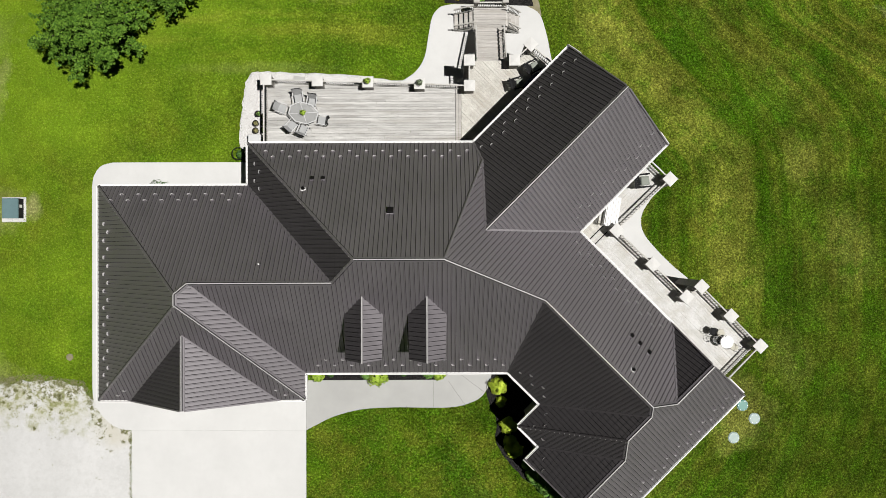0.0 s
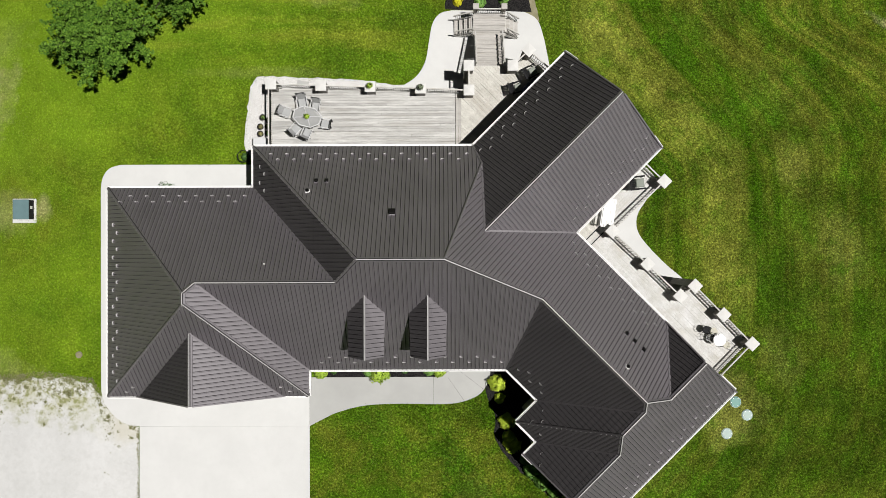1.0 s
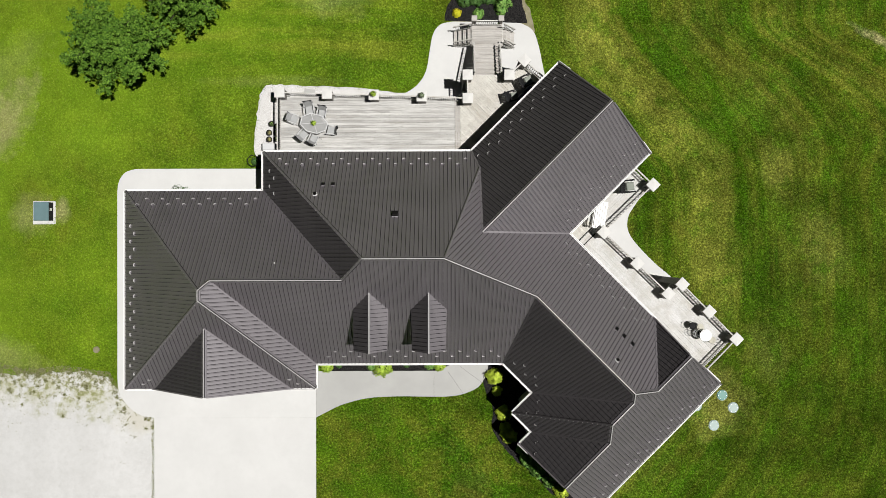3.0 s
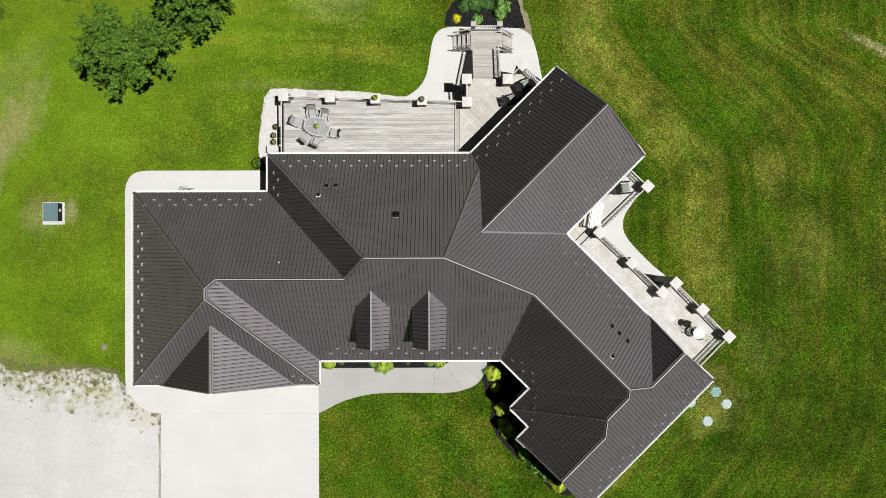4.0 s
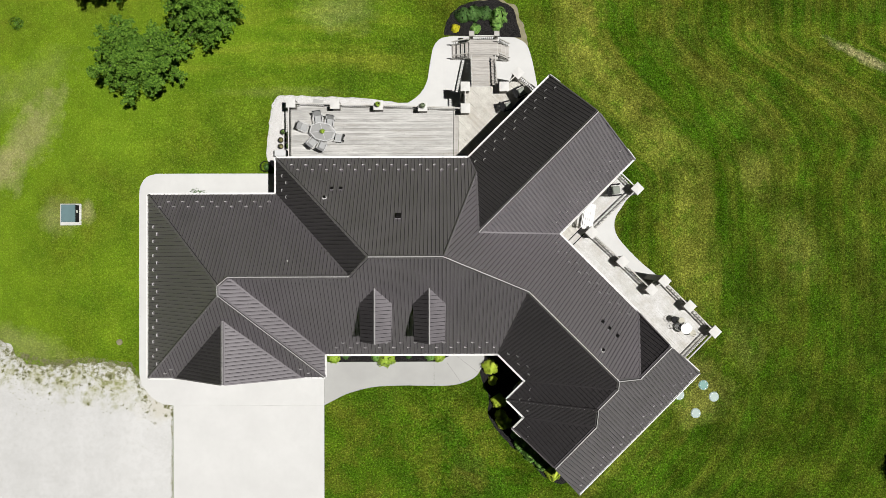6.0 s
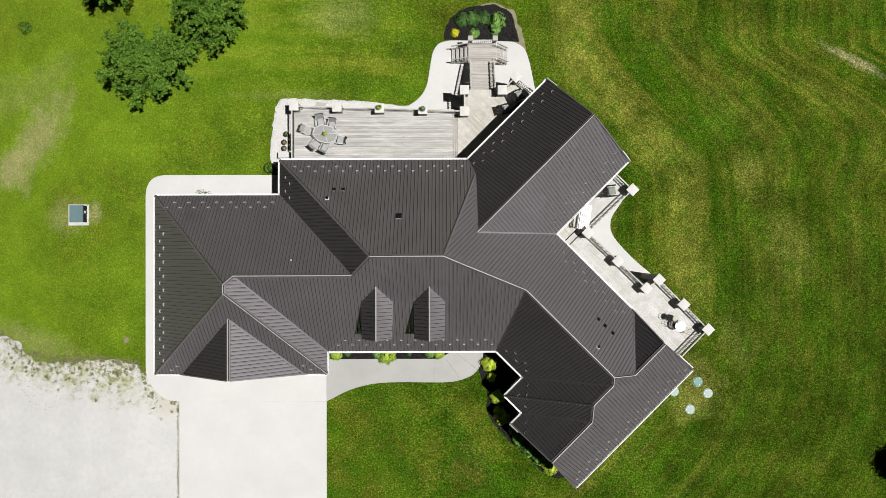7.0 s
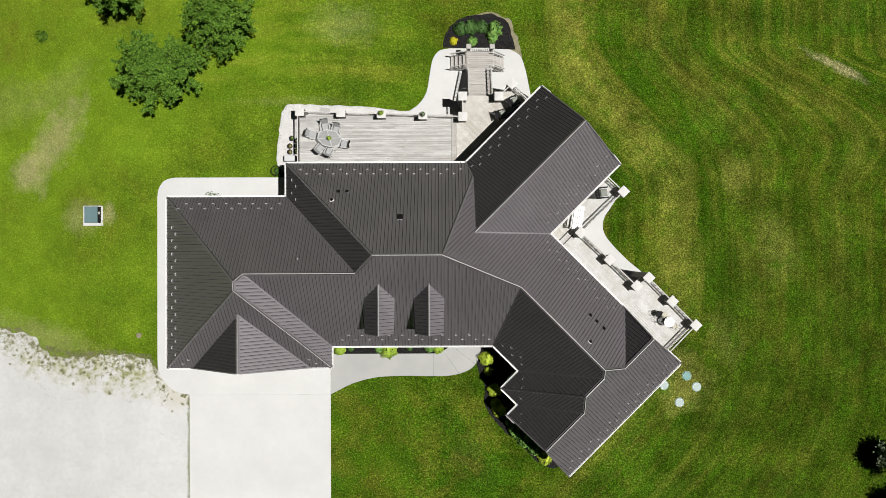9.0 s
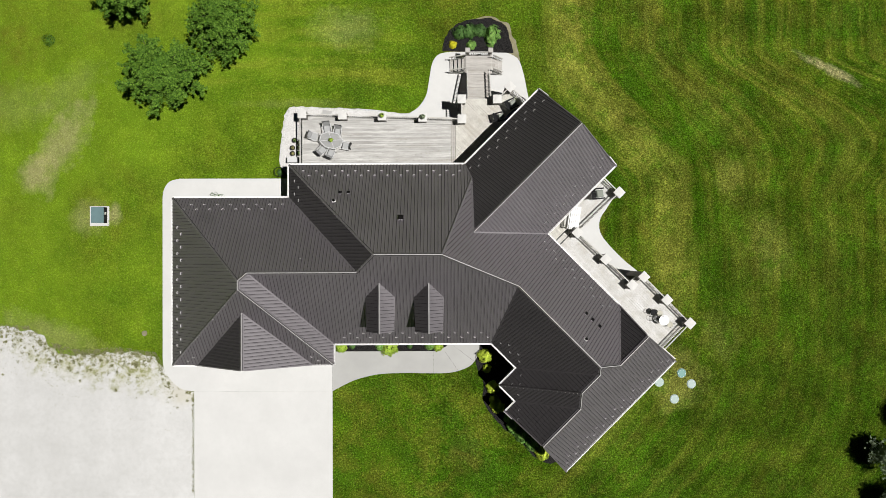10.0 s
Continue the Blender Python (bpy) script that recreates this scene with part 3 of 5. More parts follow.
NE, SW, SEd, NWd = (1, 1), (-1, -1), (1, -1), (-1, 1)
GN, GW, GE, GS = fall((0, 1), 3.66, 0.83), fall((-1, 0), 17.1, 0.785), fall((1, 0), -6.9, 0.88), fall((0, -1), 6.93, 0.846)
MN, MS, MW = fall((0, 1), 5.75, 0.83), fall((0, -1), 5.60, 0.839), fall((-1, 0), 9.7, 0.813)
WNE, WSW, WEND = fall(NE, 5.66, 0.839), fall(SW, 1.75, 0.864), fall(SEd, 15.2, 0.805)
RNW, RSE = fall(NWd, 3.03, 0.83), fall(SEd, 3.79, 0.83)
TRI, SB, SC, SD = fall(NWd, -10.3, 1.218), fall(NWd, -8.42, 0.88), fall(SW, 3.28, 0.858), fall(NWd, -9.87, 0.858)
FW, FE = fall((-1, 0), 15.55, 0.81), fall((1, 0), -8.25, 0.836)


def meet(*planes):
    A = np.array([[p[0], p[1], -1] for p in planes])
    return Vector(np.linalg.solve(A, [-p[2] for p in planes]))


def on(plane, x, y):
    return Vector((x, y, plane[0] * x + plane[1] * y + plane[2]))


r1, r2, r3, r4, r5 = meet(MN, MS, MW), meet(MN, MS, WNE), meet(MS, WSW, WNE), meet(WNE, WSW, WEND), meet(WNE, WEND, TRI)
r6, r7, r8, r9 = meet(GN, MW, MS), meet(GN, MS, GE), meet(GN, GE, GW), meet(GW, GE, GS)
jn, v1, pk = meet(MN, WNE, RNW), meet(WNE, RNW, RSE), meet(GS, FW, FE)
b1, c1, d1 = meet(WSW, WEND, SB), meet(SB, SC, WEND), meet(SC, SD, WEND)
gNW, gSW, gSE, inner = Vector((-17.1, 3.66, EAVE)), Vector((-17.1, -6.93, EAVE)), Vector((-6.9, -6.93, EAVE)), Vector((-6.9, -5.6, EAVE))
notch, mNW, mNE = Vector((-9.7, 3.66, EAVE)), Vector((-9.7, 5.75, EAVE)), Vector((5.75 - 3.03 * 2 ** 0.5, 5.75, EAVE))
at3 = lambda l, k: Vector((*lk(l, k), EAVE))
wN, wE, wI = at3(11.8, -3.03), at3(11.8, 3.79), at3(5.66, 3.79)
sE, sS, foot = at3(5.66, 15.2), at3(-4.2, 15.2), at3(5.66, 10.3)
dO, d0, c0, b0 = at3(-4.2, 9.87), at3(-3.28, 9.87), at3(-3.28, 8.42), at3(-1.75, 8.42)
eI = Vector((5.6 - 1.75 * 2 ** 0.5, -5.6, EAVE))
ridge_k = (3.79 - 3.03) / 2
wR = on(RSE, *lk(11.42, ridge_k))
tri_k = r5.x / 2 ** 0.5 - r5.y / 2 ** 0.5
tR = on(WEND, *lk(5.25, tri_k))
sd_k = d1.x / 2 ** 0.5 - d1.y / 2 ** 0.5
sR = on(WEND, *lk(-3.9, sd_k))
fR = Vector((pk.x, -6.78, pk.z))
fW, fE = Vector((-15.55, -6.93, EAVE)), Vector((-8.25, -6.93, EAVE))

house = thing("house", "single-storey angled house with dark ribbed metal hip roof and white gutters", "house", (-2, -1, 0))


COURSE, STEP = 0.335, 0.030      # tile-pressed steel: length of a course, height of its lower edge


def slope(pts, eave_a, eave_b, rows=(), start=0.35, spare=0.25, tiled=False):
    """One roof slope of ribbed or tile-pressed steel: courses that overlap like shingles where tiled, ribs down the fall, rows of snow guards along its eave."""
    a, b = Vector(eave_a), Vector(eave_b)
    e = (b - a).normalized()
    nrm = (pts[1] - pts[0]).cross(pts[2] - pts[1])
    for p, q, r in zip(pts, pts[1:] + pts[:1], pts[2:] + pts[:2]):
        c = (q - p).cross(r - q)
        nrm = c if c.length > nrm.length else nrm
    nrm = nrm.normalized() * (1 if nrm.z > 0 else -1)
    up = nrm.cross(e)
    if up.z < 0:
        up, e = -up, -e
    org = a
    P2 = [((p - org).dot(e), (p - org).dot(up)) for p in pts]
    at = lambda u, v, h=0.0: org + e * u + up * v + nrm * h
    us, vs = [p[0] for p in P2], [p[1] for p in P2]
    low = min(vs)
    # height of the sheet: where tiled, each course falls back from its raised lower edge
    rise = lambda v: STEP * (1 - ((v - low) % COURSE) / COURSE) if tiled else 0.0
    # tiled slopes face away from the sun: their steel has shade painted in
    mat = ROOF_SHADED if tiled else ROOF
    bm = bmesh.new()
    bm.faces.new([bm.verts.new(p) for p in pts])
    k = low + COURSE
    while tiled and k < max(vs):
        for v in (k, k + 0.004):
            bmesh.ops.bisect_plane(bm, geom=bm.verts[:] + bm.edges[:] + bm.faces[:], plane_co=at(0, v), plane_no=up, dist=1e-5)
        k += COURSE
    for vert in bm.verts:
        vert.co += nrm * rise((vert.co - org).dot(up) - 0.002)
    rim = [e_ for e_ in bm.edges if e_.is_boundary]
    for v in bmesh.ops.extrude_edge_only(bm, edges=rim)["geom"]:
        if isinstance(v, bmesh.types.BMVert):
            v.co.z -= 0.14
    ob = part("roof_slope", bm, mat, house)
    # ribs down the slope, stepped with the courses, each with a black strip at its foot: lap joint and painted shade
    u = math.floor(min(us) / RIB) * RIB + 0.07
    while u < max(us):
        for v0, v1_ in crossings(P2, u):
            if v1_ - v0 < 0.12:
                continue
            v0, v1_ = v0 + (0.055 if tiled and v0 < low + 0.05 else 0.035 if v0 > low + 0.05 else 0.005), v1_ - 0.035
            cuts, k = [v0], low + COURSE * (math.floor((v0 - low) / COURSE) + 1)
            while tiled and k < v1_ - 0.01:
                cuts += [k, k + 0.004]
                k += COURSE
            cuts = [v for v in cuts if v < v1_ - 0.004] + [v1_]
            bm = bmesh.new()
            last = None
            for v in cuts:
                h = rise(v - 0.002)
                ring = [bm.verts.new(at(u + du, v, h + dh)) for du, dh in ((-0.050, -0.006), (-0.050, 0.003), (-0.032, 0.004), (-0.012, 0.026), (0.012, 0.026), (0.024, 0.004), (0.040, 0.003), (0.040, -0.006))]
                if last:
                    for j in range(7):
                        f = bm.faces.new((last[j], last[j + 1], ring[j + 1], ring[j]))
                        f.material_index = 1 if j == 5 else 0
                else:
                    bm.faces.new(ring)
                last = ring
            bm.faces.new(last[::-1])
            part("rib", bm, [mat, SEAM_SHADE_HOOD], ob)
        u += RIB
    for row, v in enumerate(rows):
        u = (0.41 if row % 2 else 0.0) + start
        length = (b - a).length
        while u < length - spare:
            uu = (a + (b - a).normalized() * u - org).dot(e)
            if any(x + 0.1 < v < y - 0.1 for x, y in crossings(P2, uu)):
                m = Matrix((( *e, 0), (*up, 0), (*nrm, 0), (0, 0, 0, 1))).transposed()
                piece("snow_guard", GUARD, house, Matrix.Translation(at(uu, v, rise(v))) @ m)
            u += 0.82
    return ob


# a snow guard: a half hoop that stands on the slope, open uphill
bm = bmesh.new()
ring0 = None
for i in range(9):
    t = math.pi * i / 8
    c, s = -math.cos(t), -math.sin(t)
    sec = [Vector((c * r, s * r * 0.75 + z * 0.42, z)) for r, z in ((0.084, 0.0), (0.092, 0.0), (0.091, 0.082), (0.087, 0.082))]
    ring1 = [bm.verts.new(p) for p in sec]
    if ring0:
        for j in range(4):
            bm.faces.new((ring0[j], ring0[(j + 1) % 4], ring1[(j + 1) % 4], ring1[j]))
    else:
        bm.faces.new(ring1)
    ring0 = ring1
bm.faces.new(ring0)
GUARD = mesh_of(bm, "snow_guard", GALV)

TWO = (0.62, 1.02)
RIB = 0.2035
slope([gNW, notch, r6, r7, r8], gNW, notch, TWO, 0.54)
slope([gNW, r8, r9, gSW], gSW, gNW, TWO, 0.50, 1.5)
slope([r8, r7, inner, gSE, r9], inner, gSE)
slope([gSW, fW, pk, fE, gSE, r9], gSW, gSE, (0.45, 0.8), 0.30)
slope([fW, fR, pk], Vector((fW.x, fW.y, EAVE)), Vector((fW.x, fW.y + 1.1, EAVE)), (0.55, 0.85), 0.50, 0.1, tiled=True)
slope([fE, pk, fR], Vector((fE.x, 0, EAVE)), Vector((fE.x, -1, EAVE)))
slope([mNW, mNE, jn, r2, r1], mNW, mNE, TWO, 0.18)
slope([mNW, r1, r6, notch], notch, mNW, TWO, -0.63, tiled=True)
slope([r1, r2, r3, eI, inner, r7, r6], inner, eI, TWO, 0.75)
slope([r2, jn, v1, wI, foot, r5, r4, r3], wI, foot, (0.75, 1.15), 0.23)
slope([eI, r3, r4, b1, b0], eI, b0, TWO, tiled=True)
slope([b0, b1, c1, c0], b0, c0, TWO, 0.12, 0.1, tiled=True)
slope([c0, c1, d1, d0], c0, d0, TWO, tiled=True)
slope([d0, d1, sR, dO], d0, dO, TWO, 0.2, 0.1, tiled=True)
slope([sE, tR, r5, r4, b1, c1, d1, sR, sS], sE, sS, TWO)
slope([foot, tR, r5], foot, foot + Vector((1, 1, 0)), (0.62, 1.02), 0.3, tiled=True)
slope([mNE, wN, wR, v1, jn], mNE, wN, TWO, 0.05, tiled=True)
slope([v1, wR, wE, wI], wI, wE, (0.87, 1.27))


def cap(p, q, w=0.24):
    """A rolled cap along a ridge: two flanges, black strips beside the roll, and a raised roll in short lengths, its
    highlight painted on as a pale crest.
    """
    d = (q - p).normalized()
    side = d.cross(Vector((0, 0, 1))).normalized()
    z = Vector((0, 0, 1))
    sec = lambda o: [o - side * (w / 2) - z * 0.08, o - side * (w / 2) - z * 0.035, o - side * 0.055 + z * 0.022, o - side * 0.032 + z * 0.022, o - side * 0.024 + z * 0.075, o + side * 0.024 + z * 0.075, o + side * 0.032 + z * 0.022, o + side * 0.055 + z * 0.022, o + side * (w / 2) - z * 0.035, o + side * (w / 2) - z * 0.08]
    L = (q - p).length
    n = max(1, round(L / 1.9))
    bm = bmesh.new()
    for i in range(n):
        a, b = p + d * (L * i / n), p + d * (L * (i + 1) / n + (0.03 if i < n - 1 else 0.0))
        first = len(bm.faces)
        hull(bm, sec(a + z * 0.004 * (i % 2)), sec(b + z * 0.004 * (i % 2)))
        bm.faces.ensure_lookup_table()
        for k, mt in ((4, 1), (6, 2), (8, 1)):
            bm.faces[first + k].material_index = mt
    part("ridge_cap", bm, [ROOF, SEAM_SHADE_HOOD, CAP], house)


def hip_cap(p, q, w=0.15, mat=ROOF):
    """A narrow folded hip cap with small bright screws along one flange."""
    d = (q - p).normalized()
    side = d.cross(Vector((0, 0, 1))).normalized() * (w / 2)
    z = Vector((0, 0, 1))
    sec = lambda o: [o - side - z * 0.07, o - side + z * 0.005, o - side * 0.7 + z * 0.022, o - side * 0.2 + z * 0.055, o + side * 0.2 + z * 0.055, o + side - z * 0.005, o + side - z * 0.07]
    bm = bmesh.new()
    hull(bm, sec(p), sec(q))
    bm.faces.ensure_lookup_table()
    bm.faces[3].material_index = 1
    k = 0.15
    while k < (q - p).length:
        o = p + d * k + z * 0.028
        beam(bm, o + side * 0.25, o + side * 0.85 - z * 0.02, 0.022, 0.02, 2, z)
        k += 0.25
    part("hip_cap", bm, [mat, SEAM_SHADE_HOOD, CAP], house)


for p, q in ((r1, r2), (r2, r3), (r3, r4), (r6, r7), (r7, r8), (r8, r9), (r9, gSE), (pk, fR), (r4, b1), (b1, c1), (c1, d1), (d1, sR), (r4, r5), (v1, wR), (r5, tR)):
    cap(p, q)
for p, q in ((gNW, r8), (mNW, r1), (r1, r6), (gSW, r9), (r2, jn)):
    hip_cap(p, q)
hip_cap(c0, c1, mat=ROOF_SHADED)


def valley(p, q, mat=ROOF):
    """A narrow channel along a valley that covers the cut ends of the ribs."""
    d = (q - p).normalized()
    side = d.cross(Vector((0, 0, 1))).normalized() * 0.045
    bm = bmesh.new()
    z = Vector((0, 0, 1))
    hull(bm, [p - side - z * 0.01, p + side - z * 0.01, q + side - z * 0.01, q - side - z * 0.01], [p - side + z * 0.062, p + side + z * 0.062, q + side + z * 0.062, q - side + z * 0.062])
    part("valley_flashing", bm, mat, house)


for p, q in ((notch, r6), (inner, r7), (fW, pk), (fE, pk), (mNE, jn), (jn, v1), (v1, wI), (foot, r5)):
    valley(p, q)
# these valleys use the steel with painted shade, like the slopes beside them
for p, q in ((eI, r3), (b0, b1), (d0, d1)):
    valley(p, q, ROOF_SHADED)


def gutter(p, q):
    """A slim white box gutter below an eave from p to q, roof on the left hand side, with hangers."""
    d = (q - p).normalized()
    out = d.cross(Vector((0, 0, 1)))
    z = Vector((0, 0, 1))
    bm = bmesh.new()
    lo = EAVE - 0.13
    P, Q = p.xy.to_3d() + out * 0.005, q.xy.to_3d() + out * 0.005
    beam(bm, P + out * 0.038 + z * (lo + 0.02), Q + out * 0.038 + z * (lo + 0.02), 0.076, 0.012)
    beam(bm, P + out * 0.080 + z * lo, Q + out * 0.080 + z * lo, 0.042, 0.118)
    beam(bm, P + out * 0.006 + z * lo, Q + out * 0.006 + z * lo, 0.012, 0.11)
    L = (q - p).length
    k = 0.3
    while k < L:
        o = p + d * k
        o.z = EAVE - 0.03
        beam(bm, o, o + out * 0.085, 0.03, 0.01)
        k += 1.2
    part("gutter", bm, WHITE, house, "white gutter")


# eave outline, house on the left hand side of each run
OUT = [gSW, fW, fE, gSE, inner, eI, b0, c0, d0, dO, sS, sE, wI, wE, wN, mNE, mNW, notch, gNW]
for i, p in enumerate(OUT):
    q = OUT[(i + 1) % len(OUT)]
    if (p, q) in ((fW, fE), (dO, sS), (wE, wN)):
        continue
    if p is sE:
        gutter(foot, wI)
        continue
    gutter(p, q)


def rake(p, q, w=0.07):
    bm = bmesh.new()
    z = Vector((0, 0, 1))
    beam(bm, p - z * 0.18, q - z * 0.18, w, 0.21)
    part("rake_trim", bm, ROOF, house)


for p, q in ((wN, wR), (wR, wE), (tR, sE), (dO, sR), (sR, sS), (fW, fR), (fR, fE), (foot, tR)):
    rake(p, q)
bm = bmesh.new()
o1, o2 = sE + (tR - sE) * 0.05, sE + (tR - sE) * 0.55
beam(bm, o1 - Vector((-0.07, -0.07, 0.22)), o2 - Vector((-0.07, -0.07, 0.22)), 0.06, 0.16)
part("rake_fascia", bm, WHITE, house, "white rake board")
for p, q, o in ((wE, wR, (0.06, 0.06)), (wN, wR, (0.06, 0.06)), (dO, sR, (-0.06, -0.06))):
    bm = bmesh.new()
    a, b = p, p + (q - p) * 0.22
    beam(bm, a + Vector((*o, -0.2)), b + Vector((*o, -0.2)), 0.05, 0.14)
    part("rake_fascia", bm, WHITE, house, "white rake board")

# plain walls under the eaves
loop = [gSW, gSE, inner, eI, b0, c0, d0, dO, sS, sE, wI, wE, wN, mNE, mNW, notch, gNW]
INSET, THICK = 0.45, 0.25


def offset_loop(pts, d):
    out = []
    for p, q, r in zip(pts[-1:] + pts[:-1], pts, pts[1:] + pts[:1]):
        a, b = (q - p).xy.normalized(), (r - q).xy.normalized()
        na, nb = Vector((-a.y, a.x)), Vector((-b.y, b.x))
        mid = (na + nb) / (1 + na.dot(nb))
        out.append(Vector((q.x + mid.x * d, q.y + mid.y * d)))
    return out


outer, inside = offset_loop(loop, INSET), offset_loop(loop, INSET + THICK)
for i in range(len(loop)):
    j = (i + 1) % len(loop)
    quad = [outer[i], outer[j], inside[j], inside[i]]
    low = min(float(ground(p.x, p.y)) for p in quad) - 0.4
    bm = bmesh.new()
    hull(bm, [(*p, low) for p in quad], [(*p, 3.17) for p in quad])
    part("wall", bm, WALL, house)


def gable(a, b, peak, base=3.16):
    """The triangle of wall under a gable end."""
    d = (b - a).xy.normalized()
    nin = Vector((-d.y, d.x))
    A, B, C = a.xy + nin * INSET, b.xy + nin * INSET, peak.xy
    C = A + d * (C - A).dot(d)
    bm = bmesh.new()
    tri = lambda s: [(*(A + nin * s + d * 0.4), base), (*(B + nin * s - d * 0.4), base), (*(C + nin * s), peak.z - 0.3)]
    hull(bm, tri(0), tri(THICK))
    part("gable_wall", bm, WALL, house)


gable(wE, wN, wR)
gable(dO, sS, sR)
gable(fW, fE, fR)
gable(sE, foot, tR)


# dormers
def dormer(x):
    top, low, half, y0 = 6.34, 5.60, 0.89, -4.60
    yr = (top - MS[2]) / MS[1]
    ye = (low - MS[2]) / MS[1]
    roof, ribs = [], []
    for s in (-1, 1):
        bm = bmesh.new()
        pts = [Vector((x, yr, top)), Vector((x, y0, top)), Vector((x + s * (half - 0.06), y0 + 0.04, low)), Vector((x + s * half, ye, low))]
        hull(bm, [p - Vector((0, 0, 0.07)) for p in pts], pts)
        # seams across the small slope
        y = y0 + 0.1
        while y < yr - 0.15:
            h = half if y < ye else half * (yr - y) / (yr - ye)
            a, b = Vector((x + s * 0.06, y, top - 0.06 * (top - low) / half)), Vector((x + s * (h - 0.05), y, top - (h - 0.05) * (top - low) / half))
            if h > 0.25:
                rib = bmesh.new()
                beam(rib, a, b, 0.03, 0.026)
                # black strip beside the rib: its lap, with the rib's shade painted in
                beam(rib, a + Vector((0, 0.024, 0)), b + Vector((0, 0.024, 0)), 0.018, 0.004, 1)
                ribs.append((s, rib))
            y += RIB
        roof.append((s, bm))
    body = bmesh.new()
    w, yf = 0.68, y0 + 0.14
    zf = on(MS, 0, yf).z - 0.05
    back = on(MS, 0, ye).z
    for s in (-1, 1):
        q = [Vector((x + s * w, yf, zf)), Vector((x + s * w, yf, low + 0.02)), Vector((x + s * w, ye, low + 0.02))]
        hull(body, q, [p - Vector((s * 0.1, 0, 0)) for p in q])
    front = [Vector((x - w, yf, zf)), Vector((x + w, yf, zf)), Vector((x + w, yf, low + 0.05)), Vector((x, yf, top - 0.15)), Vector((x - w, yf, low + 0.05))]
    hull(body, front, [p + Vector((0, 0.1, 0)) for p in front])
    d = part("dormer", body, WALL, house, "small gabled roof dormer")
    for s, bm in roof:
        # west half gets the copy of the steel with shade painted in
        part("dormer_roof", bm, ROOF_SHADED if s < 0 else ROOF, d)
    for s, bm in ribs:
        part("rib", bm, [ROOF_SHADED if s < 0 else ROOF, SEAM_SHADE_HOOD], d)
    bm = bmesh.new()
    p, q = Vector((x, y0 - 0.01, top)), Vector((x, yr, top))
    side, z = Vector((0.055, 0, 0)), Vector((0, 0, 1))
    sec = lambda o: [o - side - z * 0.07, o - side * 0.3 + z * 0.03, o + side * 0.3 + z * 0.03, o + side - z * 0.07]
    hull(bm, sec(p), sec(q))
    part("ridge_cap", bm, CAP, d)
    bm = bmesh.new()
    box(bm, (x, yf - 0.02, low - 0.45), (0.7, 0.05, 0.75))
    part("window", bm, BLACK, d)


dormer(-3.70)
dormer(-0.79)


def vent(plane, x, y, size, h, ring=False):
    """A roof vent on a slope: a dark box on a flashing plate."""
    o = on(plane, x, y)
    nrm = Vector((-plane[0], -plane[1], 1)).normalized()
    up = Vector((plane[0], plane[1], plane[0] ** 2 + plane[1] ** 2)).normalized()
    e = up.cross(nrm)
    m = Matrix(((*e, 0), (*up, 0), (*nrm, 0), (0, 0, 0, 1))).transposed()
    m = Matrix.Translation(o) @ m
    bm = bmesh.new()
    box(bm, (0, 0, 0.02), (size * 1.1, size * 1.1, 0.035), bevel=0.01)
    if ring:
        bm.clear()
        tube(bm, (0, 0, 0), (0, 0, 0.04), size * 0.62, size * 0.58, 6)
    bm.transform(m)
    v = part("roof_vent", bm, WHITE if ring else ROOF, house, "dark roof vent")
    bm = bmesh.new()
    if ring:
        tube(bm, (0, 0, 0.02), (0, 0, h * 0.5), size * 0.46, size * 0.44, 6)
    else:
        box(bm, (0, 0, h / 2), (size, size, h), bevel=0.03)
    bm.transform(m)
    part("vent_hood", bm, SEAM_SHADE_HOOD, v)


for x, y in ((-6.2, 3.81), (-5.7, 3.81)):
    vent(MN, x, y, 0.17, 0.13)
vent(MN, -6.55, 3.29, 0.22, 0.20, True)
vent(MN, -2.44, 2.2, 0.30, 0.16)
for x, y in ((8.77, -3.61), (9.14, -3.98), (9.57, -4.39)):
    vent(WNE, x, y, 0.17, 0.13)
vent(WNE, 8.55, -5.04, 0.22, 0.20, True)
vent(GN, -8.33, -0.17, 0.06, 0.06, True)

# ---------------------------------------------------------------- decks
DECK, CAP_TOP = 0.70, 1.62


def boards(parent, outline, angle, mat, z=DECK, width=0.14, gap=0.008, longest=4.2, seed=1):
    """Deck boards over an outline, each an object of its own, running at the angle."""
    rnd = random.Random(seed)
    c, s = math.cos(radians(angle)), math.sin(radians(angle))
    uv = [(-x * s + y * c, x * c + y * s) for x, y in outline]
    place = lambda u, v, h: Vector((v * c - u * s, v * s + u * c, h))
    u = min(p[0] for p in uv) + 0.004
    while u < max(p[0] for p in uv) - 0.03:
        u1 = min(u + width - gap, max(p[0] for p in uv) - 0.002)
        A, B = crossings(uv, u), crossings(uv, u1)
        for (a0, a1), (b0_, b1_) in zip(A, B):
            cuts = [0.0]
            L = max(a1 - a0, b1_ - b0_)
            at_ = rnd.uniform(0.4, 1.0) * longest
            while L > longest and at_ < L - 0.6:
                cuts.append(at_ / L)
                at_ += longest * rnd.uniform(0.7, 1.0)
            cuts.append(1.0)
            for f0, f1 in zip(cuts, cuts[1:]):
                h = z + rnd.uniform(-0.003, 0.003)
                g = 0.003 / max(L, 0.1)
                q = [(u, a0 + (a1 - a0) * (f0 + g)), (u1, b0_ + (b1_ - b0_) * (f0 + g)), (u1, b0_ + (b1_ - b0_) * (f1 - g)), (u, a0 + (a1 - a0) * (f1 - g))]
                bm = bmesh.new()
                hull(bm, [place(*p, h - 0.03) for p in q], [place(*p, h) for p in q])
                part("deck_board", bm, mat, parent)
        u += width


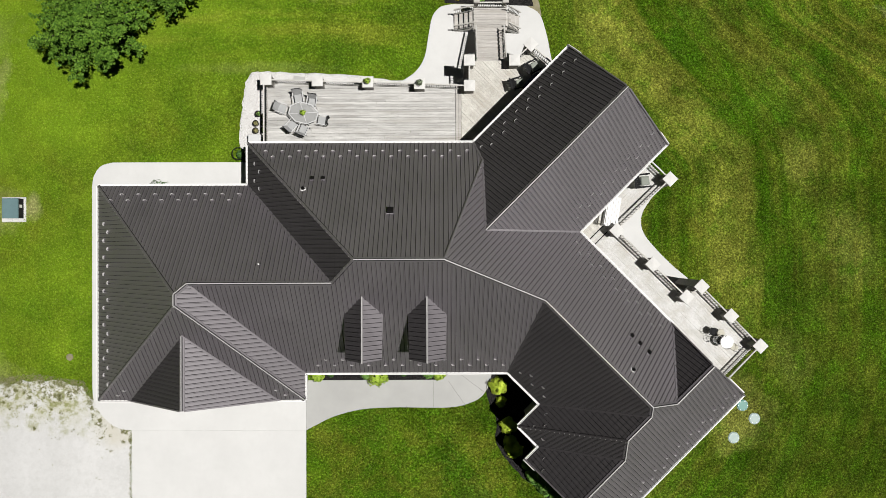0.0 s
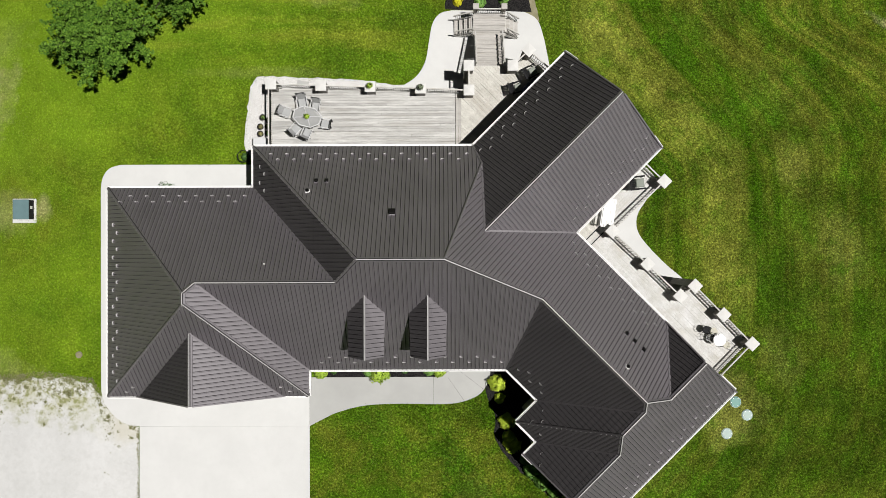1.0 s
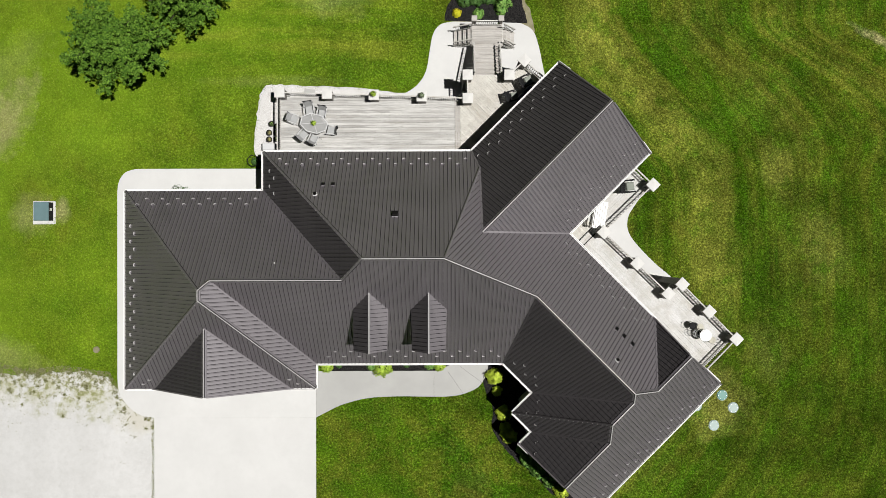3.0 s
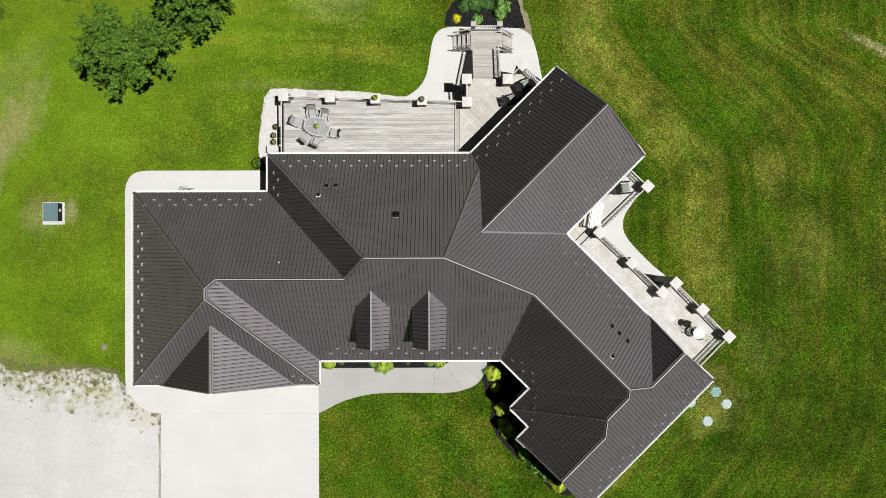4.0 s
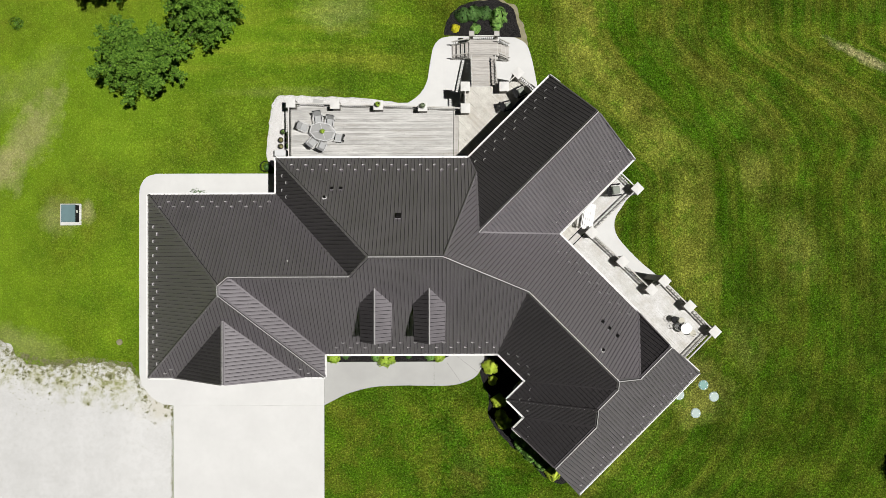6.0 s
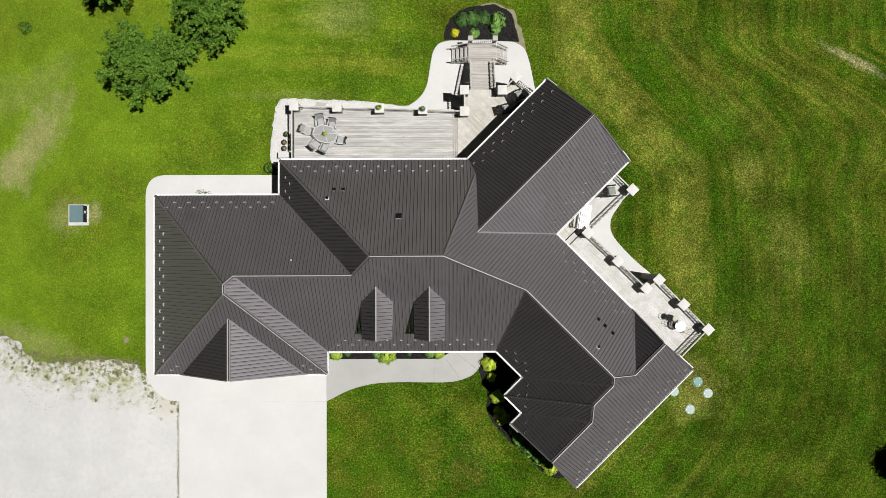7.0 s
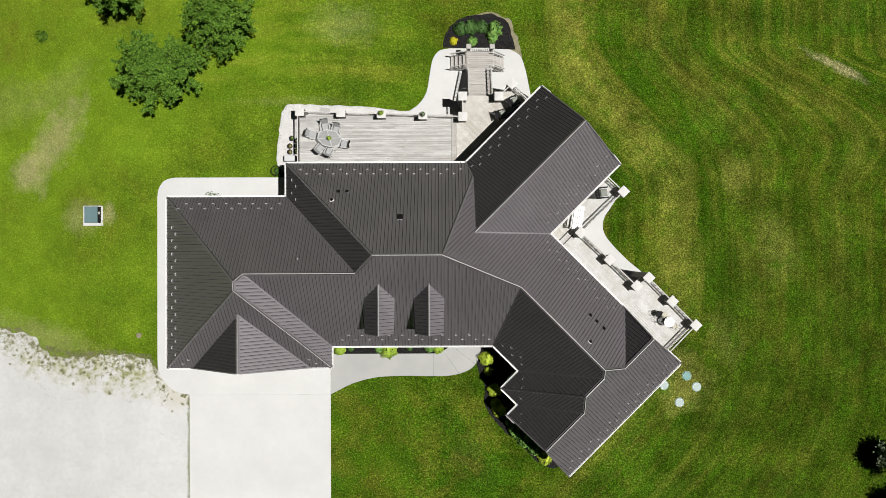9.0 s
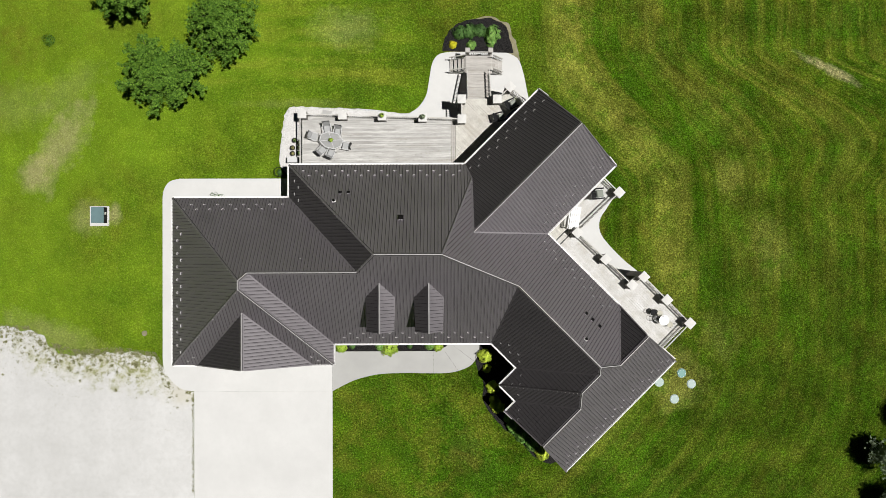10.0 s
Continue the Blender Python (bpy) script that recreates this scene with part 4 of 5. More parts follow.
def rim_joists(parent, outline, z=DECK, edges=None):
    for i, (a, b) in enumerate(zip(outline, outline[1:] + outline[:1])):
        if edges is None or i in edges:
            bm = bmesh.new()
            beam(bm, (*a, z - 0.29), (*b, z - 0.29), 0.045, 0.25)
            part("rim_joist", bm, RAIL, parent)


def stilts(parent, places, z=DECK):
    for x, y in places:
        bm = bmesh.new()
        box(bm, (x, y, (z - 0.05 + float(ground(x, y)) - 0.2) / 2), (0.14, 0.14, z - 0.05 - float(ground(x, y)) + 0.2))
        part("support_post", bm, RAIL, parent)


rear = thing("rear_deck", "weathered grey wooden rear deck beside the house", "deck", (-4, 7, 0))
REAR = [(-9.38, 5.36), (0.62, 5.36), (0.62, 9.22), (-9.38, 9.22)]
boards(rear, REAR, 0, DECK_X, seed=3)
boards(rear, [(0.63, 5.36), (0.92, 5.36), (0.92, 9.22), (0.63, 9.22)], 90, DECK_Y, seed=4)
wall_m = 3.03 - 0.45 + 0.01
ANGLED = [(0.93, 0.93 + wall_m * 2 ** 0.5), (0.93, 9.22), (1.25, 9.22), (1.25, 10.42), (3.9, 10.42), (4.5, 11.02), lk(11.05, -3.5), lk(11.05, -wall_m)]
boards(rear, ANGLED, -45, DECK_D, longest=6.0, seed=5)
rim_joists(rear, REAR, edges=(2, 3))
rim_joists(rear, ANGLED, edges=(1, 2, 3, 4, 5))
stilts(rear, [(x, 9.1) for x in (-9.2, -5.2, -2.6, 0.0)] + [(2.2, 10.3), (2.9, 10.3)])

# flight from the deck down to a landing, then short flights to both sides
LAND = -0.70
FLIGHT = (10.44, 12.52)


def flight(name, start, way, width, z0, z1, run, count, label, closed=True):
    """Treads from start along way, falling from z0 to z1 with count treads between."""
    sx, sy = start
    st = thing(name, label, "stairs", (sx + way[0] * run / 2, sy + way[1] * run / 2, z1), group="deck stairs")
    rise, deep = (z0 - z1) / (count + 1), run / count
    rz = math.degrees(math.atan2(way[1], way[0]))
    across = Vector((-way[1], way[0], 0))
    for i in range(count):
        bm = bmesh.new()
        c = Vector((sx, sy, 0)) + Vector((*way, 0)) * (deep * (i + 0.5))
        for o in (-0.25, 0.25):
            cc = c + Vector((*way, 0)) * (deep * o * (1.0 if closed else 0.72))
            box(bm, (cc.x, cc.y, z0 - rise * (i + 1) - 0.02), (deep * (0.5 if closed else 0.36) - 0.008, width, 0.04), rz)
        part("tread", bm, DECK_Y, st)
        if not closed:
            continue
        bm = bmesh.new()
        c = Vector((sx, sy, 0)) + Vector((*way, 0)) * (deep * i + 0.01)
        box(bm, (c.x, c.y, z0 - rise * (i + 0.5) - 0.04), (0.02, width, rise - 0.045), rz)
        part("riser", bm, RAIL, st)
    for o in (-1, 1):
        a = Vector((sx, sy, z0 - rise - 0.24)) + across * (o * (width / 2 - 0.01))
        bm = bmesh.new()
        beam(bm, a, a + Vector((way[0] * run, way[1] * run, z1 - z0 + rise)), 0.04, 0.2)
        part("stringer", bm, RAIL, st)


flight("deck_stairs", (2.50, FLIGHT[0]), (0, 1), 1.54, DECK, LAND, FLIGHT[1] - FLIGHT[0], 8, "straight flight of grey wooden stairs from the deck")
landing = thing("stair_landing", "grey wooden landing between the flights of deck stairs", "landing", (2.55, 13.2, LAND))
LANDING = [(1.66, 12.53), (3.46, 12.53), (3.46, 13.78), (1.66, 13.78)]
boards(landing, LANDING, 0, DECK_Y, z=LAND, seed=6)
rim_joists(landing, LANDING, z=LAND)
stilts(landing, [(1.75, 13.68), (3.36, 13.68), (1.75, 12.7), (3.36, 12.7)], z=LAND)
flight("deck_stairs", (1.65, 13.14), (-1, 0), 0.96, LAND, float(ground(0.6, 13.1)) + 0.03, 1.08, 4, "short open flight of grey wooden stairs from the landing", False)
flight("deck_stairs", (3.47, 13.14), (1, 0), 0.96, LAND, float(ground(4.2, 13.1)) + 0.03, 0.78, 3, "short flight of grey wooden stairs from the landing")

side = thing("side_deck", "sun-bleached wooden deck along the two angled wings", "deck", (11, -1, -1))
wk, wl = 3.79 - 0.45 + 0.01, 5.66 - 0.45 + 0.01
SIDE_A = [lk(11.2, wk), lk(11.2, 5.42), lk(7.3, 5.42), lk(7.3, wk)]
SIDE_B = [lk(7.29, wk), lk(7.43, wk), lk(7.43, 10.25), lk(8.42, 10.25), lk(8.42, 14.85), lk(wl, 14.85), lk(wl, wk)]
boards(side, SIDE_A, 45, DECK_W, seed=7)
CORNER = [lk(7.29, wk), lk(7.43, wk), lk(7.43, 4.70), lk(wl, 4.70), lk(wl, wk)]
REST = [lk(7.43, 5.14), lk(7.43, 10.25), lk(8.42, 10.25), lk(8.42, 14.85), lk(wl, 14.85), lk(wl, 5.14)]
boards(side, CORNER, -45, DECK_D, seed=9)
boards(side, [lk(7.43, 4.76), lk(7.43, 5.08), lk(wl, 5.08), lk(wl, 4.76)], 45, DECK_W, seed=10)
boards(side, REST, -45, DECK_W, gap=0.006, seed=8)
# two black strips laid across the side deck near its corner
for k in (4.73, 5.11):
    bm = bmesh.new()
    beam(bm, (*lk(7.4, k), DECK - 0.02), (*lk(wl, k), DECK - 0.02), 0.055, 0.032)
    part("dark_strip", bm, BLACK, side, "dark strip across the side deck")
rim_joists(side, SIDE_A, edges=(0, 1))
rim_joists(side, SIDE_B, edges=(1, 2, 3, 4))
stilts(side, [lk(*p) for p in ((6.2, 14.7), (5.5, 14.7), (7.3, 12.0), (7.3, 14.0), (9.2, 5.3))])


# ---------------------------------------------------------------- pillars and railings
def pillar(x, y, rz=0.0, planter=False):
    low = float(ground(x, y))
    p = thing("deck_pillar", "square stone deck pillar with a wide white cap", "pillar", (x, y, low), group="deck pillars", rz=rz, local=True)
    bm = bmesh.new()
    h = CAP_TOP - 0.11 - low
    box(bm, (0, 0, (h - 0.2) / 2), (0.46, 0.46, h + 0.2))
    part("shaft", bm, PILLAR, p, "dark grey stone shaft")
    bm = bmesh.new()
    hull(bm, [(-0.285, -0.285, h), (0.285, -0.285, h), (0.285, 0.285, h), (-0.285, 0.285, h)], [(-0.285, -0.285, h + 0.07), (0.285, -0.285, h + 0.07), (0.285, 0.285, h + 0.07), (-0.285, 0.285, h + 0.07)])
    hull(bm, [(-0.284, -0.284, h + 0.071), (0.284, -0.284, h + 0.071), (0.284, 0.284, h + 0.071), (-0.284, 0.284, h + 0.071)], [(-0.05, -0.05, h + 0.11), (0.05, -0.05, h + 0.11), (0.05, 0.05, h + 0.11), (-0.05, 0.05, h + 0.11)])
    bmesh.ops.remove_doubles(bm, verts=bm.verts, dist=0.003)
    part("cap", bm, CAPSTONE, p, "white stone cap")
    return p


P_ = {"p1": (-9.17, 9.28), "p2": (-6.52, 9.20), "p3": (-3.91, 9.13), "p4": (-1.24, 9.04), "p5": (1.33, 10.24), "p6": (1.33, 8.93), "p7": (3.66, 10.23)}
for xy in P_.values():
    pillar(*xy)
Q_ = {"q1": lk(11.12, 5.37), "c1": lk(7.31, 5.29), "c2": lk(7.38, 7.83), "c3": lk(7.41, 10.25), "q2": lk(8.33, 10.43), "q3": lk(8.32, 12.57), "q4": lk(8.29, 14.72), "p8": (4.51, 11.04)}
for xy in Q_.values():
    pillar(*xy, rz=45)


bm = bmesh.new()
box(bm, (0, 0, 0), (0.022, 0.022, 0.56))
BALUSTER = mesh_of(bm, "baluster", BLACK)


def railing(p, q, z=DECK, z1=None, wood_top=True, trim=False):
    """A rail panel between two pillars: wooden rails with thin dark balusters."""
    z1 = z if z1 is None else z1
    a, b = Vector((*p, z)), Vector((*q, z1))
    d = (b - a).normalized()
    if trim:
        a, b = a + d * 0.24, b - d * 0.24
    r = thing("railing", "grey wooden railing with thin black balusters", "railing", tuple((a + b) / 2), group="deck railings")
    Zv = lambda h: Vector((0, 0, h))
    bm = bmesh.new()
    beam(bm, a + Zv(0.80), b + Zv(0.80), 0.065, 0.035)
    part("top_rail", bm, RAIL if wood_top else BLACK, r)
    bm = bmesh.new()
    beam(bm, a + Zv(0.715), b + Zv(0.715), 0.04, 0.08)
    part("upper_rail", bm, RAIL if wood_top else BLACK, r)
    bm = bmesh.new()
    beam(bm, a + Zv(0.10), b + Zv(0.10), 0.04, 0.08)
    part("lower_rail", bm, RAIL if wood_top else BLACK, r)
    L = (b - a).length
    n = max(2, int(L / 0.12))
    for i in range(1, n):
        piece("baluster", BALUSTER, r, Matrix.Translation(a + (b - a) * (i / n) + Zv(0.445)))


for a, b in (("p1", "p2"), ("p2", "p3"), ("p3", "p4"), ("p4", "p6"), ("p6", "p5")):
    railing(P_[a], P_[b], trim=True)
railing((-9.3, 5.5), (-9.3, 9.1))
for x in (1.75, 3.25):
    railing((x, FLIGHT[0]), (x, FLIGHT[1]), DECK - 0.1, LAND)
railing((1.70, 13.74), (3.42, 13.74), LAND)
for x0, x1 in ((1.64, 0.58), (3.48, 4.24)):
    for y in (12.68, 13.58):
        railing((x0, y), (x1, y), LAND, float(ground(x1, y)) + 0.1)
for x in (1.78, 3.34):
    bm = bmesh.new()
    base = float(ground(x, 13.95))
    h = LAND + 0.86 - base
    box(bm, (0, 0, h / 2), (0.22, 0.22, h), bevel=0.03)
    box(bm, (0, 0, h + 0.03), (0.33, 0.33, 0.05), bevel=0.02)
    ob = solo("newel_post", bm, DECK_Y, "grey wooden newel post with a flat cap at the stair landing", "post", group="newel posts")
    ob.location = (x, 13.86, base)
railing(P_["p7"], Q_["p8"], trim=True)
railing(Q_["p8"], lk(11.1, -3.1))
railing(Q_["q1"], Q_["c1"], trim=True)
railing(Q_["c1"], Q_["c2"], trim=True)
railing(Q_["c2"], Q_["c3"], trim=True)
railing(Q_["c3"], Q_["q2"], trim=True)
railing(Q_["q2"], Q_["q3"], trim=True)
railing(Q_["q3"], Q_["q4"], trim=True)
railing(Q_["q4"], lk(5.5, 14.75))
railing(Q_["q1"], lk(11.1, 3.6))


# ---------------------------------------------------------------- furniture
def patio_chair(sling=SLING, frame_=GREYFRAME, group="chairs round the patio table", label="grey metal patio chair with a mesh sling"):
    """A sling chair that faces +y, at the origin."""
    ch = thing("patio_chair", label, "chair", group=group, local=True)
    bm = bmesh.new()
    box(bm, (0, 0.02, 0.42), (0.46, 0.46, 0.02), bevel=0.008)
    part("seat", bm, sling, ch)
    bm = bmesh.new()
    lo, hi = [(-0.23, -0.21, 0.43), (0.23, -0.21, 0.43), (0.23, -0.23, 0.43), (-0.23, -0.23, 0.43)], [(-0.23, -0.40, 0.95), (0.23, -0.40, 0.95), (0.23, -0.42, 0.95), (-0.23, -0.42, 0.95)]
    hull(bm, lo, hi)
    part("backrest", bm, sling, ch)
    bm = bmesh.new()
    tube(bm, (-0.27, -0.42, 0.97), (0.27, -0.42, 0.97), 0.022)
    part("top_bar", bm, BLACK, ch, "dark top bar")
    bm = bmesh.new()
    box(bm, (-0.2, -0.40, 0.70), (0.12, 0.05, 0.44))
    box(bm, (0.2, -0.40, 0.70), (0.12, 0.05, 0.44))
    part("back_pad", bm, BLACK, ch, "dark backing of the sling")
    for s in (-1, 1):
        for y, top in ((0.25, 0.62), (-0.22, 0.45)):
            bm = bmesh.new()
            tube(bm, (s * 0.27, y, 0), (s * 0.27, y, top), 0.017)
            part("leg", bm, frame_, ch)
        bm = bmesh.new()
        tube(bm, (s * 0.265, -0.21, 0.43), (s * 0.265, -0.42, 0.96), 0.018)
        part("back_post", bm, frame_, ch)
        bm = bmesh.new()
        box(bm, (s * 0.28, -0.02, 0.635), (0.05, 0.58, 0.03), bevel=0.008)
        part("armrest", bm, frame_, ch)
    return ch


TABLE = (-7.27, 7.57)
chair = patio_chair()
CHAIRS = ((-7.58, 8.40), (-6.88, 8.20), (-8.46, 7.88), (-7.93, 6.98), (-7.34, 6.77), (-6.36, 7.25))
TURNS = (188, 172, 250, -42, -25, 80)
for i, ((x, y), a) in enumerate(zip(CHAIRS, TURNS)):
    m = pose(x, y, DECK, 0, 0, a) @ Matrix.Scale(0.93, 4)
    if i == 0:
        chair.matrix_basis = m
    else:
        copy_thing(chair, m)
tb = thing("patio_table", "octagonal glass-topped patio table in a grey frame", "table", (*TABLE, DECK), local=True, rz=-14)
oct_ = lambda r, z: [(r * 1.12 * math.cos(t), r * 0.78 * math.sin(t), z) for t in (math.pi / 8 + math.pi / 4 * i for i in range(8))]
bm = bmesh.new()
hull(bm, oct_(0.69, 0.70), oct_(0.69, 0.712))
part("tabletop", bm, GLASSTOP, tb, "frosted glass top")
bm = bmesh.new()
A = oct_(0.71, 0.70)
for p, q in zip(A, A[1:] + A[:1]):
    beam(bm, Vector(p), Vector(q), 0.045, 0.035)
part("table_rim", bm, GREYFRAME, tb)
for i in range(0, 8, 2):
    p = Vector(oct_(0.66, 0.0)[i])
    bm = bmesh.new()
    tube(bm, p, Vector((p.x * 0.8, p.y * 0.8, 0.70)), 0.022)
    part("leg", bm, GREYFRAME, tb)
    bm = bmesh.new()
    beam(bm, Vector((0, 0, 0.714)), Vector((p.x, p.y, 0.714)), 0.02, 0.008)
    part("spoke", bm, GREYFRAME, tb)


bm = bmesh.new()
box(bm, (0, 0, 0.03), (0.62, 0.24, 0.06), bevel=0.015)
ob = solo("paver", bm, WALKWAY, "grey concrete paver lying on the gravel behind the deck", "paver")
ob.matrix_basis = pose(-7.80, 9.72, float(ground(-7.80, 9.72)) + 0.012, 0, 0, -8)


# ---------------------------------------------------------------- leaves
def leaf_mesh(name, centres, normals, size, mat, seed, long=1.6):
    """Many small folded leaves at the given places."""
    rng = np.random.default_rng(seed)
    n = len(centres)
    d = rng.normal(size=(n, 3))
    d[:, 2] *= 0.5
    d = d * 0.8 + normals
    d /= np.linalg.norm(d, axis=1, keepdims=True)
    t = np.cross(d, rng.normal(size=(n, 3)))
    t /= np.linalg.norm(t, axis=1, keepdims=True)
    b = np.cross(d, t)
    s = size * rng.uniform(0.6, 1.35, (n, 1))
    tip, root = centres + t * s * long / 2, centres - t * s * long / 2
    l, r = centres + b * s * 0.5 - d * s * 0.12, centres - b * s * 0.5 - d * s * 0.12
    v = np.stack([root, r, tip, l], 1).reshape(-1, 3)
    k = np.arange(n) * 4
    f = np.concatenate([np.stack([k, k + 1, k + 2], 1), np.stack([k, k + 2, k + 3], 1)])
    me = bpy.data.meshes.new(name)
    me.from_pydata(v.tolist(), [], f.tolist())
    me.materials.append(mat)
    return me


def clump(rng, n, radius, flat=0.8):
    """Leaf places and outward normals over a lumpy dome."""
    d = rng.normal(size=(n, 3))
    d /= np.linalg.norm(d, axis=1, keepdims=True)
    d[:, 2] = np.abs(d[:, 2])
    lump = np.array([0.82 + 0.36 * noise.noise((x * 2.2 + radius * 7, y * 2.2, z * 2.2 + radius * 3)) for x, y, z in d])
    r = radius * lump * rng.uniform(0.55, 1.0, n) ** 0.4
    p = d * r[:, None]
    p[:, 2] *= flat
    return p, d


def shrub(x, y, radius, mat, label, seed, leaf_size=0.09, count=420, tall=0.8, base=None, name="shrub"):
    rng = np.random.default_rng(seed)
    z = float(ground(x, y)) + 0.03 if base is None else base
    s = thing(name, label, "shrub" if name == "shrub" else "plant", (x, y, z), local=True, group="garden shrubs" if name == "shrub" else "")
    p, d = clump(rng, int(count * 2.4), radius * 1.2, tall)
    p[:, 2] += 0.08
    ob = new("foliage", leaf_mesh("foliage", p, d * 0.6 + np.array((0, 0, 0.35)), leaf_size * 0.82, mat, seed))
    ob.parent = s
    bm = bmesh.new()
    for i in range(6):
        a = 2 * math.pi * i / 6 + rng.uniform(0, 0.5)
        tube(bm, (0, 0, -0.05), (math.cos(a) * radius * 0.5, math.sin(a) * radius * 0.5, radius * tall * 0.6), 0.014, 0.005, 5)
    ORIGIN[ob.name] = Matrix()
    part("stems", bm, BARK, s)
    return s


LIME = "lime-yellow rounded shrub in the mulch bed"
for i, (x, y, r, n) in enumerate(((2.88, -6.86, 0.46, 800), (3.02, -7.72, 0.30, 330), (3.42, -9.00, 0.44, 640), (3.52, -9.86, 0.34, 400), (3.74, -10.30, 0.46, 640), (6.84, -13.62, 0.47, 600))):
    shrub(x, y, r, LEAF_LIME, LIME, 40 + i, 0.10, n, 1.35)
for i, (x, y, r) in enumerate(((4.78, -11.72, 0.42), (5.42, -12.32, 0.46), (6.12, -12.92, 0.44), (4.42, -11.15, 0.28))):
    shrub(x, y, r, LEAF_MID, "green leafy perennial in the wing bed", 60 + i, 0.17, 300, 1.75)
for i, (x, y, r, mt) in enumerate(((-6.82, -6.22, 0.38, LEAF_FRESH), (-3.60, -6.24, 0.60, LEAF_FRESH), (-0.30, -6.18, 0.36, LEAF_FRESH), (-0.85, -6.10, 0.34, LEAF_MID), (-4.2, -6.16, 0.32, LEAF_MID), (-6.1, -6.15, 0.2, LEAF_DARK), (-2.2, -6.15, 0.18, LEAF_DARK))):
    shrub(x, y, r, mt, "low green shrub in the front bed", 70 + i, 0.09, int(1400 * r * r) + 120)
for i, (x, y, r, mt, tall) in enumerate(((1.30, 15.60, 0.52, LEAF_DARK, 0.8), (1.95, 15.70, 0.56, LEAF_DARK, 0.8), (2.70, 15.80, 0.48, LEAF_DARK, 0.8), (3.58, 15.55, 0.60, LEAF_MID, 1.2), (3.50, 15.0, 0.36, LEAF_MID, 1.2), (2.10, 14.72, 0.34, LEAF_MID, 0.9), (0.80, 14.72, 0.28, LEAF_GOLD, 0.8))):
    shrub(x, y, r, mt, "green shrub in the rounded mulch bed" if mt is not LEAF_GOLD else "small yellow flowering plant in the mulch bed", 90 + i, 0.13, int(620 * r * r) + 60, tall)
shrub(-27.6, 15.2, 0.46, LEAF_TREE, "small young shrub on the lawn", 120, 0.10, 90, 0.6)
shrub(-15.40, 3.95, 0.36, LEAF_DARK, "thin grass clump at the garage wall", 121, 0.05, 130)
shrub(-14.98, 3.93, 0.26, LEAF_DARK, "thin grass clump at the garage wall", 122, 0.05, 80)


def pot(x, y, z, r, h, mat, leaf_mat, seed, label, count=160, wide=1.15):
    p = thing("potted_plant", label, "potted plant", (x, y, z), local=True, group="potted plants")
    bm = bmesh.new()
    n = 16
    circ = lambda rr, zz: [(rr * math.cos(2 * math.pi * i / n), rr * math.sin(2 * math.pi * i / n), zz) for i in range(n)]
    rows = [[bm.verts.new(q) for q in circ(rr, zz)] for rr, zz in ((r * 0.72, 0), (r, h), (r * 0.88, h), (r * 0.84, h * 0.86))]
    bm.faces.new(rows[0][::-1])
    for a, b in zip(rows, rows[1:]):
        for i in range(n):
            bm.faces.new((a[i], a[(i + 1) % n], b[(i + 1) % n], b[i]))
    part("pot", bm, mat, p)
    bm = bmesh.new()
    hull(bm, circ(r * 0.83, h * 0.70), circ(r * 0.83, h * 0.82))
    part("soil", bm, SOIL, p)
    rng = np.random.default_rng(seed)
    q, d = clump(rng, count, r * wide, 0.9)
    q[:, 2] += h * 0.85
    ob = new("foliage", leaf_mesh("foliage", q, d, 0.055, leaf_mat, seed))
    ob.parent = p


pot(*TABLE, DECK + 0.72, 0.12, 0.16, TERRACOTTA, LEAF_FRESH, 1, "small green potted plant on the patio table", 110, 1.6)
pot(*P_["p3"], CAP_TOP, 0.14, 0.22, TERRACOTTA, LEAF_FRESH, 2, "yellow-green potted plant on a deck pillar", 130, 1.5)
pot(*P_["p4"], CAP_TOP, 0.14, 0.22, TERRACOTTA, LEAF_PALE, 3, "pale flowering potted plant on a deck pillar", 110, 1.6)
for i, (x, y, mt) in enumerate(((-9.95, 7.78, LEAF_MID), (-10.08, 7.27, LEAF_OLIVE), (-10.08, 6.88, LEAF_OLIVE), (-9.66, 7.27, LEAF_MID), (-9.66, 6.90, LEAF_MID), (-9.64, 7.62, LEAF_PALE))):
    pot(x, y, float(ground(x, y)) + 0.012, 0.17, 0.26, BLACK, mt, 10 + i, "round black planter on the gravel beside the deck", 70 if mt is LEAF_OLIVE else 30, 0.95)

# wire plant hoop at the house corner
hoop = thing("plant_hoop", "black wire hoop with a green plant beside the house wall", "planter", (-10.95, 5.62, 0), local=True)
bm = bmesh.new()
for i in range(20):
    a, b = 2 * math.pi * i / 20, 2 * math.pi * (i + 1) / 20
    tube(bm, (0.32 * math.cos(a), 0.32 * math.sin(a), 0.45), (0.32 * math.cos(b), 0.32 * math.sin(b), 0.45), 0.02, n=6)
part("ring", bm, BLACK, hoop)
for i in range(4):
    a = math.pi / 4 + math.pi / 2 * i
    bm = bmesh.new()
    tube(bm, (0.32 * math.cos(a), 0.32 * math.sin(a), 0), (0.32 * math.cos(a), 0.32 * math.sin(a), 0.45), 0.014, n=6)
    part("leg", bm, BLACK, hoop)
q, d = clump(np.random.default_rng(5), 220, 0.30, 1.2)
ob = new("foliage", leaf_mesh("foliage", q, d, 0.07, LEAF_DARK, 5))
ob.parent = hoop

# storage bench on the gravel by the deck
bench = thing("storage_box", "pale grey storage box with a dark body on the gravel", "storage box", (-10.02, 6.42, 0.01), local=True)
bm = bmesh.new()
box(bm, (0, 0, 0.25), (0.72, 0.36, 0.5))
part("body", bm, BLACK, bench)
bm = bmesh.new()
box(bm, (0, 0, 0.53), (0.74, 0.38, 0.05), bevel=0.02)
part("lid", bm, GREYFRAME, bench, "pale grey lid")

